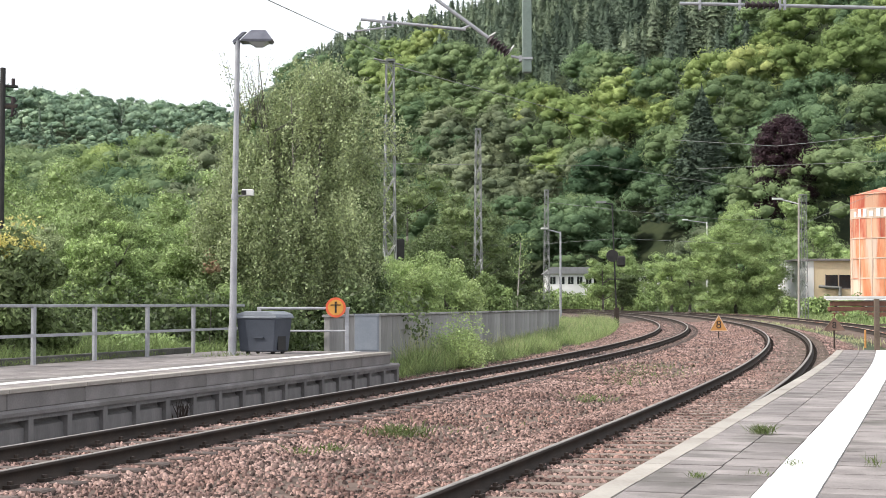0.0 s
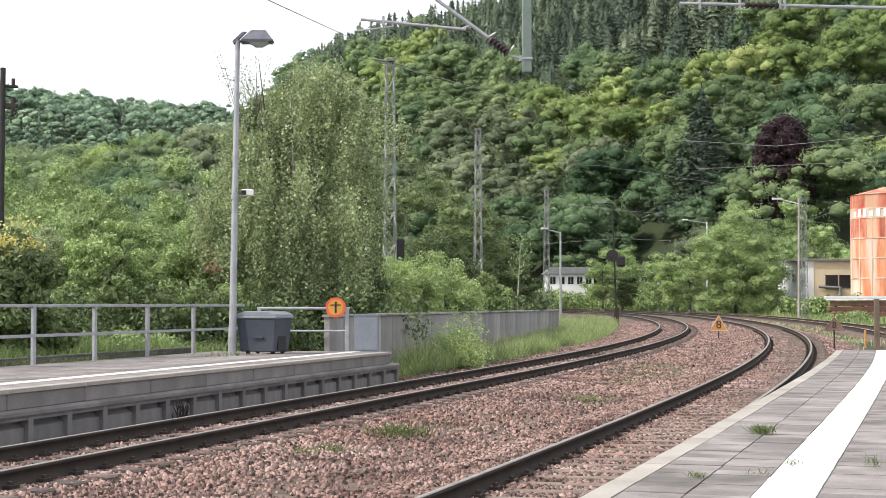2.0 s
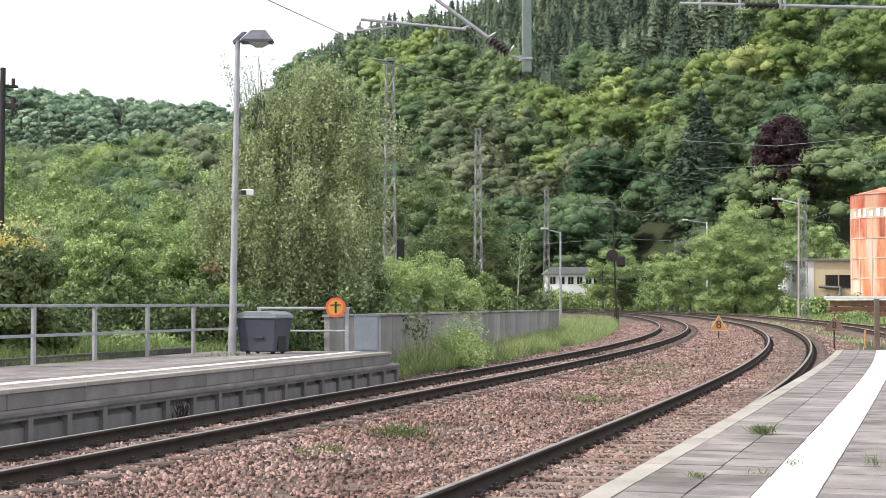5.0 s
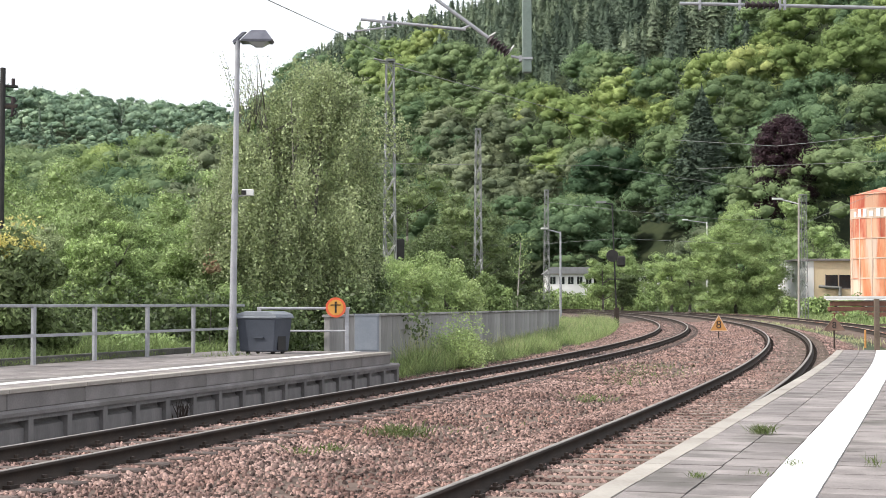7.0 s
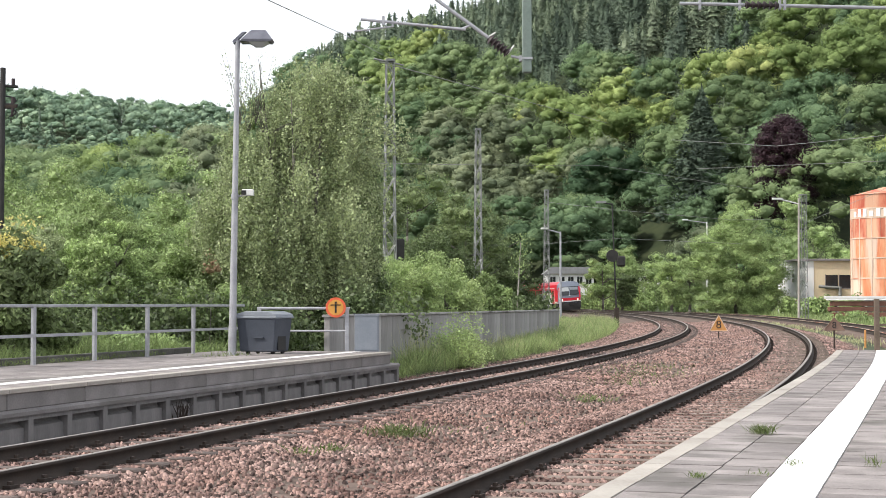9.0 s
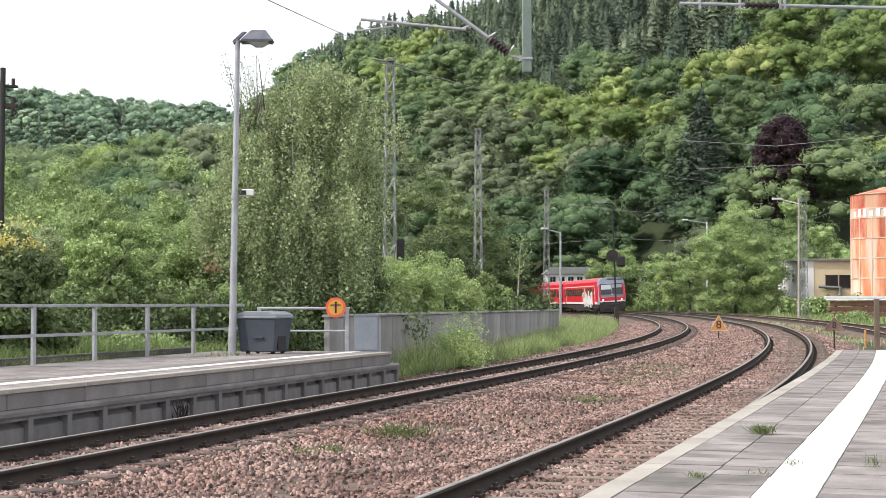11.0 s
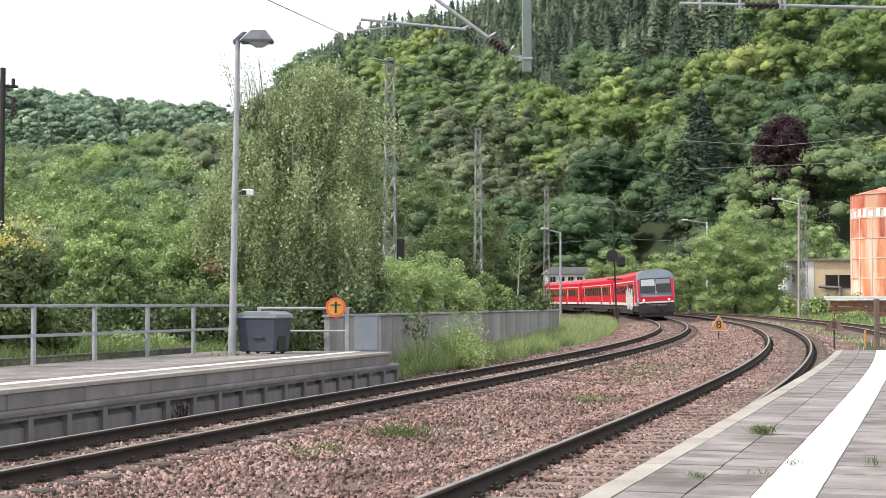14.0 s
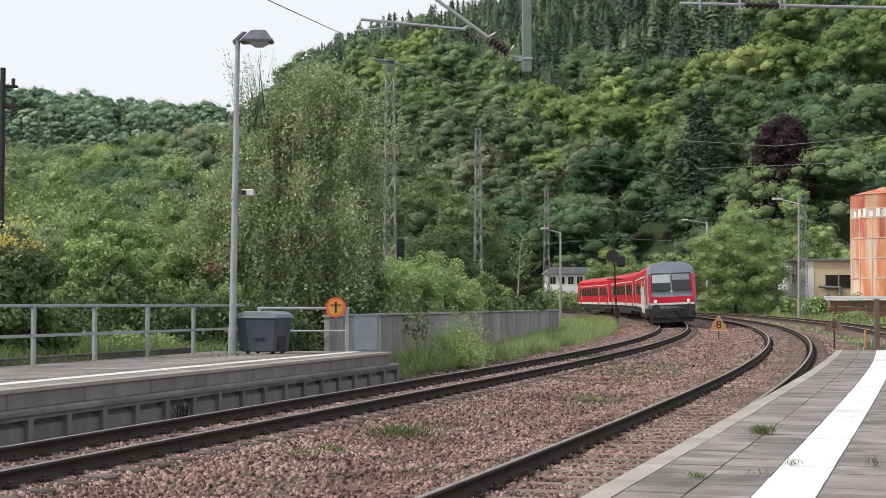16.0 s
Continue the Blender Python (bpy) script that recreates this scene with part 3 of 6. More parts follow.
def cloud(r, lobes, n, squash=0.8, middle=None):
    """Points and outward normals on the shells of the lobes, more on large ones."""
    w = np.array([q ** 2 for _, q in lobes])
    pick = r.choice(len(lobes), n, p=w / w.sum())
    c = np.array([p for p, _ in lobes])[pick]
    q = np.array([q for _, q in lobes])[pick]
    d = r.normal(size=(n, 3))
    d /= np.linalg.norm(d, axis=1, keepdims=True)
    if middle is not None:
        inward = ((d * (c - np.array(middle))).sum(1) < 0) & (r.random(n) < 0.8)
        d[inward] *= -1
    rad = q * (1.06 - 0.55 * r.random(n) ** 2.2)
    return c + d * rad[:, None] * np.array([1, 1, squash]), d


def trunk_mesh(r, height, r0, spread, n_limbs, lean=(0, 0)):
    bm = bmesh.new()
    p = Vector((0, 0, -0.3))
    seg = 6
    pts = [p.copy()]
    for i in range(seg):
        p = p + Vector((lean[0] / seg + r.uniform(-0.05, 0.05) * height / seg, lean[1] / seg + r.uniform(-0.05, 0.05) * height / seg, (height + 0.3) / seg))
        pts.append(p.copy())
    for i in range(seg):
        rod(pts[i], pts[i + 1], r0 * (1 - i / seg * 0.85), r0 * (1 - (i + 1) / seg * 0.85), bm, 8)
    for i in range(n_limbs):
        k = int(r.integers(2, seg))
        a = r.uniform(0, 6.28)
        e = pts[k] + Vector((math.cos(a) * spread * r.uniform(0.4, 0.8), math.sin(a) * spread * r.uniform(0.4, 0.8), height * r.uniform(0.08, 0.25)))
        mid = pts[k].lerp(e, 0.5) + Vector((0, 0, -0.03 * height))
        rod(pts[k], mid, r0 * 0.42, r0 * 0.28, bm, 6)
        rod(mid, e, r0 * 0.28, r0 * 0.08, bm, 6)
    return bm


ICO = [(0, 0, 1), (0.894, 0, 0.447), (0.276, 0.851, 0.447), (-0.724, 0.526, 0.447), (-0.724, -0.526, 0.447), (0.276, -0.851, 0.447),
       (0.724, 0.526, -0.447), (-0.276, 0.851, -0.447), (-0.894, 0, -0.447), (-0.276, -0.851, -0.447), (0.724, -0.526, -0.447), (0, 0, -1)]
ICO_F = np.array([(0, 1, 2), (0, 2, 3), (0, 3, 4), (0, 4, 5), (0, 5, 1), (1, 6, 2), (2, 7, 3), (3, 8, 4), (4, 9, 5), (5, 10, 1),
                  (6, 7, 2), (7, 8, 3), (8, 9, 4), (9, 10, 5), (10, 6, 1), (11, 7, 6), (11, 8, 7), (11, 9, 8), (11, 10, 9), (11, 6, 10)])


def tree(name, label, category, x, y, height, radii, leaves, size, mat, seed, bottom=0.2, n_lobes=22, k=0.34, r0=0.12, lean=(0, 0), extra=(), group="", squash=0.8, z=None, flat=0.62, core=0.6, single=False):
    r = np.random.default_rng(seed)
    zb = float(ground_z(np.array(x), np.array(y))) if z is None else z
    t = thing(name, label, category, (x, y, zb), group=group)
    part("trunk", trunk_mesh(r, height * 0.72, r0, radii[0], 7, lean), M["bark"], t, smooth=True)
    c = (lean[0] * 0.6, lean[1] * 0.6, height - radii[2])
    lobes = lobes_in(r, c, radii, n_lobes, k) + [(np.array(p), q) for p, q in extra]
    p, d = cloud(r, lobes, leaves, squash)
    p[:, 2] = np.maximum(p[:, 2], bottom * r.uniform(0.3, 1.6, len(p)))
    v, f = leaf_quads(p, d, size, r, flat)
    v = v.reshape(-1, 4, 3)[:, [0, 1, 2] if single else [0, 1, 2, 0, 2, 3]].reshape(-1, 3)
    if core:
        inner = np.concatenate([(np.array(ICO) * np.array([1, 1, squash]) * q * core * r.uniform(0.8, 1.0, (12, 1)) + c)[ICO_F].reshape(-1, 3) for c, q in lobes])
        inner[:, 2] = np.maximum(inner[:, 2], bottom)
        v = np.concatenate([v, inner])
    part("crown", fast_mesh(name + "_crown", v, np.arange(len(v)).reshape(-1, 3), mat), None, t)
    return t


def forest_templates(seed, kind, detail=0):
    """Vertices and triangles of one unit tree, height about 1: boughs that close the crown, loose leaf sprays on them."""
    r = np.random.default_rng(seed)
    V, F = [], []

    def add(v, f):
        F.append(np.asarray(f) + sum(len(q) for q in V))
        V.append(np.asarray(v, float))
    if kind == "conifer":
        # drooping tiers of boughs on a narrow cone
        tiers, k = (17, 13, 9)[detail], (11, 9, 7)[detail]
        for i in range(tiers):
            h = i / tiers
            rad, top = 0.12 * (1 - h) ** 0.85 + 0.008, 0.16 + 0.84 * (h + 1.1 / tiers)
            a = np.linspace(0, 6.283, k, endpoint=False) + r.uniform(0, 6.28)
            q = rad * r.uniform(0.35, 1.15, k)
            ring = np.stack([np.cos(a) * q, np.sin(a) * q, 0.10 + 0.84 * h - 0.2 * q + r.uniform(-0.03, 0.03, k)], -1)
            j = np.arange(k)
            add(np.concatenate([[(0, 0, min(top, 1.0))], ring]), np.stack([np.zeros(k, int), j + 1, (j + 1) % k + 1], -1))
        n = (900, 520, 150)[detail]
        h, a = r.random(n) ** 1.3, r.uniform(0, 6.28, n)
        q = (0.205 * (1 - h) ** 0.85 + 0.012) * r.uniform(0.55, 1.2, n)
        pts = np.stack([np.cos(a) * q, np.sin(a) * q, 0.10 + 0.84 * h - 0.2 * q], -1)
        nor = np.stack([np.cos(a) * 0.7, np.sin(a) * 0.7, np.full(n, 0.7)], -1)
        size, flat = (0.020, 0.026, 0.036)[detail], 0.6
    else:
        n = (48, 34, 16)[detail]
        lobes = []
        shape = r.uniform(0.82, 1.15, 3)
        for i in range(n):
            d = r.normal(size=3)
            d /= np.linalg.norm(d)
            d[2] = abs(d[2]) if r.random() < 0.72 else d[2] * 0.6
            q = r.uniform(0.060, 0.145) * (1.0, 1.15, 1.6)[detail]
            c = np.array((0, 0, 0.55)) + d * np.array((0.36, 0.36, 0.37)) * shape * r.uniform(0.80, 0.98)
            lobes.append((c, q))
            add(np.array(ICO) * np.array([1, 1, 0.72]) * q * r.uniform(0.45, 0.82, (12, 1)) + c, ICO_F)
        pts, nor = cloud(r, lobes, (2100, 1150, 230)[detail], 0.75, (0, 0, 0.5))
        size, flat = (0.0185, 0.024, 0.042)[detail], 0.7
    v, _ = leaf_quads(pts, nor, size, r, flat)
    v = v.reshape(-1, 4, 3)[:, :3].reshape(-1, 3)
    add(v, np.arange(len(v)).reshape(-1, 3))
    return np.concatenate(V), np.concatenate(F)


def forest(name, label, mat, pts, heights, kind, seed):
    r = np.random.default_rng(seed)
    tpl = [[forest_templates(seed + i, kind, d) for i in range(6)] for d in range(3)]
    V, F, T, base = [], [], [], 0
    for (x, y), h in zip(pts, heights):
        t, f = tpl[0 if y < 330 else 1 if y < 540 else 2][int(r.integers(6))]
        a = r.uniform(0, 6.28)
        c, s = math.cos(a), math.sin(a)
        w = h * (r.uniform(1.0, 1.6) if kind == "conifer" else r.uniform(0.9, 1.25))
        V.append(np.stack([(t[:, 0] * c - t[:, 1] * s) * w + x, (t[:, 0] * s + t[:, 1] * c) * w + y,
                           t[:, 2] * h + float(ground_z(np.array(x), np.array(y))) - 0.08 * h], -1))
        F.append(f + base)
        T.append(np.full(len(t), r.random(), dtype=np.float32))
        base += len(t)
    me = fast_mesh(name, np.concatenate(V), np.concatenate(F), mat, True)
    me.attributes.new("tone", "FLOAT", "POINT").data.foreach_set("value", np.concatenate(T))
    return tagged(new(name, me), label, "forest", kind="stuff")


# stands of the hillside, by bearing and slope from the station: centre, spread, how fresh and open; -0.9 and -0.6 paint
# the shade at the hill foot as darker leaves
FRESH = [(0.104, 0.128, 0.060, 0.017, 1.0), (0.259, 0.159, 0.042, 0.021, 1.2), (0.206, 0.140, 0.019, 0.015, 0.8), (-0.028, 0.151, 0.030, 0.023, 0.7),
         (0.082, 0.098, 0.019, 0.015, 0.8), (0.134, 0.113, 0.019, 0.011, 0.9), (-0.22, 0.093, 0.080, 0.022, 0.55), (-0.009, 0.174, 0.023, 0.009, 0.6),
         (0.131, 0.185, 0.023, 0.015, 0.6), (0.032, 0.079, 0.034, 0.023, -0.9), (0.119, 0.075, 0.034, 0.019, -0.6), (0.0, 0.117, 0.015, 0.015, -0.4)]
SPRUCE = [(0.191, 0.162, 0.026, 0.015, 0.8), (0.255, 0.117, 0.016, 0.023, 0.8), (0.028, 0.125, 0.009, 0.011, 0.6), (0.176, 0.193, 0.040, 0.013, 0.7),
          (0.048, 0.157, 0.036, 0.012, 0.7), (-0.085, 0.166, 0.016, 0.014, 0.8), (0.175, 0.120, 0.012, 0.03, 0.7)]


def stand(field, u, v):
    return sum(k * math.exp(-((u - a) / p) ** 2 - ((v - b) / q) ** 2) for a, b, p, q, k in field)


def build_forest():
    r = np.random.default_rng(21)
    groups = collections.defaultdict(list)
    y = 172.0
    while y < 990:
        step = 9.0 + (max(y, 178) - 178) * 0.0060
        x0, x1 = -0.31 * y, 0.31 * y
        x = x0 + r.uniform(0, step)
        while x < x1:
            px, py = x + r.uniform(-0.35, 0.35) * step, y + r.uniform(-0.4, 0.4) * step
            off = px - np.interp(py, LEFT[1], LEFT[0])
            if (off < -13 or (off > 24 and py > 183) or py > 300) and not (abs(off) < 9 and py < 330) and not (py < 252 and 14 < px < 29) and not (225 < py < 262 and 29 <= px < 42) and not (183 < py < 234 and 44 < px < 60):
                n = noise.noise(Vector((px * 0.03, py * 0.02, 3.0))) + r.uniform(-0.2, 0.2)
                n2 = noise.noise(Vector((px * 0.045, py * 0.03, 9.0))) + r.uniform(-0.3, 0.3)
                u, v = px / py, (gz_(px, py) + 5.5) / py
                dark = stand(SPRUCE, u, v) + 0.8 * float(smooth01((v - 0.150) / 0.03)) * (-0.11 < u < 0.20)
                fresh = stand(FRESH, u, v)
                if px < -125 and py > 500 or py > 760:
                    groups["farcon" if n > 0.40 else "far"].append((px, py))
                elif dark - 0.7 * max(fresh, 0) + 0.45 * n > 0.38:
                    groups["con" if n2 < 0.15 else "con2"] += [(px + r.uniform(-0.5, 0.5) * step, py + r.uniform(-0.5, 0.5) * step) for _ in range(3)]
                else:
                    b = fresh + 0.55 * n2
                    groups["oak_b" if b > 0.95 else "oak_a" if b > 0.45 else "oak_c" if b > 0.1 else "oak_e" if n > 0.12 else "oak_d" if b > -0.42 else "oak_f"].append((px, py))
            x += step
        y += step * 0.9
    for m, lab in (("oak_a", "fresh green"), ("oak_b", "bright yellowish green"), ("oak_c", "mid green"), ("oak_d", "deep green"), ("oak_e", "olive green"), ("oak_f", "shade-darkened green")):
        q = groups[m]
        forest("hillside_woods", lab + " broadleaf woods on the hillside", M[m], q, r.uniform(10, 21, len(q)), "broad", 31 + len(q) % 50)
    for m, lab, key in (("conifer", "dark spruce woods towards the ridge", "con"), ("conifer2", "greyish green larch and fir woods on the slope", "con2")):
        q = groups[key]
        forest("conifer_woods", lab, M[m], q, r.uniform(10, 18, len(q)), "conifer", 91)
    forest("distant_woods", "distant woods on the far hill, haze put into their green", M["far"], groups["far"], r.uniform(14, 21, len(groups["far"])), "broad", 111)
    forest("distant_conifers", "distant dark conifers on the far ridge", M["conifer"], groups["farcon"], r.uniform(14, 22, len(groups["farcon"])), "conifer", 121)


def gz_(x, y):
    return float(ground_z(np.array(x), np.array(y)))


build_forest()


BOUGHS = []


def birch():
    """A many-stemmed birch: stems, and boughs with hanging leafy strands, each of which can sway."""
    r = np.random.default_rng(101)
    x0, y0 = -4.35, 46.0
    t = thing("birch_tree", "tall silvery green birch with thin hanging leafy branches", "tree", (x0, y0, gz_(x0, y0)))
    stems = [((0.1, 0, 0), (0.7, 0.2, 9.2)), ((-0.2, 0.1, 0), (-1.35, 0.0, 9.5)), ((0.0, -0.1, 0), (-0.3, -0.4, 8.3))]
    for a, b in stems:
        bm = bmesh.new()
        a, b = Vector(a), Vector(b)
        for i in range(6):
            p, q = a.lerp(b, i / 6), a.lerp(b, (i + 1) / 6)
            rod(p, q, 0.11 * (1 - i / 6.6), 0.11 * (1 - (i + 1) / 6.6), bm, 8)
        part("stem", bm, M["bark"], t, "pale grey birch stem", smooth=True)
    width = lambda z: np.interp(z, [0.6, 1.6, 3.2, 5.0, 6.6, 8.0, 9.2, 10.1], [1.3, 1.6, 2.35, 2.85, 2.7, 2.1, 1.3, 0.3])
    for k in range(22):
        # a bough springs from a stem and arches out; thin strands hang from it
        stem = stems[k % 3]
        ang = k * 2.399 + r.uniform(-0.2, 0.2)
        zr = 1.5 + 6.2 * ((k * 0.618) % 1.0)
        root = Vector(stem[0]).lerp(Vector(stem[1]), min(zr / 9.3, 0.95))
        limbs, strands = bmesh.new(), []
        for j in range(6):
            a = ang + r.uniform(-0.9, 0.9)
            up = zr + r.uniform(0.5, 1.9)
            w = float(width(min(up, 10))) * r.uniform(0.5, 1.08)
            cx = -0.15 + 0.08 * max(up - 6, 0)
            tip = Vector((cx + math.cos(a) * w, math.sin(a) * w * 0.8, up))
            mid = root.lerp(tip, 0.55) + Vector((0, 0, 0.35))
            rod(root, mid, 0.013, 0.009, limbs, 4)
            rod(mid, tip, 0.009, 0.003, limbs, 4)
            for i in range(6):
                p = mid.lerp(tip, r.random())
                strands.append((np.array(p) + r.normal(0, 0.2, 3), r.uniform(0.35, 1.5)))
        for i in range(175):
            # finer twigs in clumps fill the bough's share of the crown
            if i % 7 == 0:
                a, up = ang + r.uniform(-2.3, 2.3), zr + 1.0 + r.uniform(-1.3, 1.1)
                w = float(width(min(up, 10.1))) * math.sqrt(r.uniform(0.1, 1.1)) * (1.0 + 0.55 * noise.noise(Vector((math.cos(a) * 1.5, math.sin(a) * 1.5, up * 0.55))))
            strands.append((np.array((-0.15 + 0.08 * max(up - 6, 0) + math.cos(a) * w, math.sin(a) * w * 0.8, up)) + r.normal(0, 0.15, 3), r.uniform(0.3, 1.25)))
        P, N = [], []
        for p, ln in strands:
            n = int(20 * ln) + 6
            f = r.random(n)
            drift = np.array([r.normal(-0.06, 0.16), r.normal(0, 0.16), -1.0])
            P.append(p + f[:, None] * ln * drift + r.normal(0, 0.055, (n, 3)))
            N.append(np.stack([r.normal(0, 1, n), r.normal(-0.2, 1, n), r.normal(0.2, 0.5, n)], -1))
        P, N = np.concatenate(P), np.concatenate(N)
        low = P[:, 2] > 1.2 + 0.8 * r.random(len(P))
        v, f = leaf_quads(P[low], N[low], 0.046, r, 0.5)
        e = part("bough", limbs, M["bark"], t)
        e.matrix_basis = Matrix.Translation(root)
        e.data.transform(Matrix.Translation(-root))
        c = part("leaves", fast_mesh("birch_leaves", v - np.array(root), f, M["birch"]), None, e, "small silvery green leaves")
        BOUGHS.append((e, root, k % 20))
    # bare upper twigs against the sky
    for k in range(4):
        bm, P = bmesh.new(), []
        root = Vector((-1.2 - 0.25 * k, 0.1 * k, 7.2 + 0.3 * (k % 2)))
        for j in range(9):
            tip = root + Vector((r.uniform(-0.75, 0.55), r.uniform(-0.4, 0.4), r.uniform(0.9, 2.5)))
            mid = root.lerp(tip, 0.5) + Vector((r.uniform(-0.1, 0.1), 0, 0.1))
            rod(root, mid, 0.014, 0.008, bm, 4)
            rod(mid, tip, 0.008, 0.003, bm, 4)
            for i in range(26):
                q = np.array(mid.lerp(tip, r.random()))
                P.append(q + r.normal(0, 0.10, 3) + np.array((0, 0, -0.12 * r.random())))
        P = np.array(P)
        v, f = leaf_quads(P, r.normal(size=P.shape), 0.032, r, 0.3)
        e = part("bough", bm, M["bark"], t)
        e.matrix_basis = Matrix.Translation(root)
        e.data.transform(Matrix.Translation(-root))
        part("leaves", fast_mesh("birch_leaves", v - np.array(root), f, M["birch"]), None, e, "sparse small leaves")
        BOUGHS.append((e, root, 20 + k))


def build_trees():
    birch()
    # bank of trees behind the railing
    rows = [(-13.4, 48, 5.0, 2.5, "birch", 0.045, 30000), (-16.5, 55, 5.5, 2.8, "shrub", 0.055, 24000),
            (-7.4, 47, 4.9, 1.9, "shrub", 0.040, 27000), (-13.5, 62, 7.5, 2.9, "shrub", 0.055, 26000), (-9.8, 64, 6.9, 2.8, "maple", 0.055, 24000),
            (-6.8, 43, 3.0, 1.5, "shrub", 0.040, 17000), (-3.3, 50, 4.6, 2.0, "dark", 0.055, 19000), (-18.5, 68, 6.8, 3.2, "shrub", 0.065, 20000),
            (-22, 85, 10.4, 4.4, "shrub", 0.085, 17000), (-14.5, 88, 11.2, 4.6, "shrub", 0.085, 17000), (-27.5, 92, 11.0, 4.0, "roundleaf", 0.085, 15000), (-6, 90, 12.5, 4.5, "elder", 0.09, 16000)]
    for i, (x, y, h, w, m, s, n) in enumerate(rows):
        tree("tree", "dense fresh green broadleaf tree behind the platform railing", "tree", x, y, h, (w, w * 0.9, h * 0.47), n, s, M[m], 110 + i, bottom=0.2, n_lobes=80, k=0.18, group="trees behind the platform", squash=0.75, core=0.5)
    tree("maple_tree", "bright yellowish green maple with layered leafy boughs", "tree", -9.75, 43.5, 4.75, (1.75, 1.5, 2.35), 40000, 0.045, M["maple"], 135, bottom=0.3, n_lobes=120, k=0.145, squash=0.7, flat=0.6, core=0.5)
    tree("elder_bush", "dark large-leaved bush behind the platform railing", "bush", -8.95, 31.0, 3.55, (1.45, 1.4, 1.7), 22000, 0.068, M["elder"], 130, bottom=0.2, n_lobes=26, k=0.3)
    tree("elder_bush", "yellow flowering bush top above dark leaves", "bush", -8.85, 30.7, 3.5, (1.1, 0.8, 0.3), 900, 0.038, M["blossom"], 131, bottom=2.4, n_lobes=26, k=0.17, core=0.0)
    # added leaf cluster imitates something reddish glimpsed between the trees
    tree("red_shrub", "small added bush standing in for a reddish glimpse between trees", "shrub", -6.55, 42.0, 3.35, (0.35, 0.3, 0.3), 90, 0.045, M["pink"], 133, bottom=2.2, n_lobes=9, k=0.4, r0=0.03)
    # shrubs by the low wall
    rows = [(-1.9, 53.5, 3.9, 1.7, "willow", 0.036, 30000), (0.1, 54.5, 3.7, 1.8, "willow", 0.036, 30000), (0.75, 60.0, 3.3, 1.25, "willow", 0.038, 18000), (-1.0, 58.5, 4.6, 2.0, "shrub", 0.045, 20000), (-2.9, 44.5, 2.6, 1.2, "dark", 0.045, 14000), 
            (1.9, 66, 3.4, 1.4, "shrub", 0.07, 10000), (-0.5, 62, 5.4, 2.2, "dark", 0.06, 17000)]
    for i, (x, y, h, w, m, s, n) in enumerate(rows):
        tree("willow_shrub", "feathery pale green shrub growing by the low wall", "shrub", x, y, h, (w, w, h * 0.47), n, s, M[m], 140 + i, bottom=0.1, n_lobes=120, k=0.14, group="shrubs by the wall", squash=1.05, flat=0.45, core=0.35)
    stem = thing("birch_sapling", "thin pale birch stem before dark trees", "tree", (4.7, 97.0, gz_(4.7, 97.0)))
    part("stem", rod((0, 0, -0.2), (0.35, 0, 5.6), 0.06, 0.02, seg=6), M["edge"], stem)
    rr = np.random.default_rng(55)
    pts = np.stack([0.3 + rr.normal(0, 0.35, 300), rr.normal(0, 0.35, 300), rr.uniform(3.2, 6.2, 300)], -1)
    part("leaves", fast_mesh("sapling_leaves", *leaf_quads(pts, rr.normal(size=pts.shape), 0.07, rr, 0.3), M["roundleaf"]), None, stem)
    # mid-distance trees
    rows = [(1.6, 105, 10.5, 3.6, "elder"), (3.6, 112, 9.0, 3.2, "dark"), (-2.5, 112, 14, 4.5, "elder"), (6.0, 118, 6.2, 1.9, "dark"), (19.7, 184, 8.3, 3.0, "roundleaf"), (22.5, 188, 6.0, 2.6, "dark"),
            (25.0, 164, 7.6, 1.9, "maple"), (38.0, 172, 10.5, 4.0, "roundleaf"), (24, 200, 11, 4.0, "shrub"), (29, 206, 9, 4.5, "roundleaf"), (28.0, 170, 8.0, 2.6, "roundleaf"),
            (46, 186, 14, 6, "roundleaf"), (56, 190, 14, 6, "dark"), (35.0, 146, 1.6, 1.2, "shrub"), (41, 131, 2.0, 1.6, "shrub"), (34, 128, 1.8, 1.4, "willow"), (46, 166, 9, 4, "maple"), (7.0, 112, 2.3, 1.15, "dark")]
    for i, (x, y, h, w, m) in enumerate(rows):
        tree("tree", "rounded leafy green tree beside the line", "tree", x, y, h, (w, w * 0.8, h * 0.48), 15000, 0.10, M[m], 160 + i, bottom=0.3, n_lobes=48, k=0.22, r0=0.2, group="trees beside the line", single=True, squash=0.65, core=0.6)
    tree("tree", "broad round bushy green tree with several low stems", "tree", 29.8, 152, 12.4, (6.2, 5.0, 7.4), 95000, 0.10, M["roundleaf"], 188, bottom=0.6, n_lobes=170, k=0.17, r0=0.22, single=True, squash=0.62, core=0.62)
    tree("copper_beech", "large dark purple copper beech on the hillside", "tree", 53.8, 235.0, 21.6, (6.6, 6.0, 10.6), 40000, 0.15, M["copper"], 190, n_lobes=130, k=0.19, r0=0.5, flat=0.75, squash=0.6, bottom=1.0,
         extra=[((0.6 * i - 3.0, 0, 19.6 - 0.3 * abs(i - 5) ** 1.5), 1.7) for i in range(11)])
    tree("tree", "fresh green tree below the copper beech", "tree", 50.6, 215.0, 15.0, (3.6, 3.4, 6.5), 16000, 0.13, M["roundleaf"], 153, n_lobes=60, k=0.2, r0=0.2, flat=0.7, squash=0.55)
    tree("tree", "pale green tree beside the copper beech", "tree", 44.0, 222.0, 15.5, (3.8, 3.4, 7.0), 16000, 0.13, M["shrub"], 154, n_lobes=60, k=0.2, r0=0.2, flat=0.7, squash=0.55)
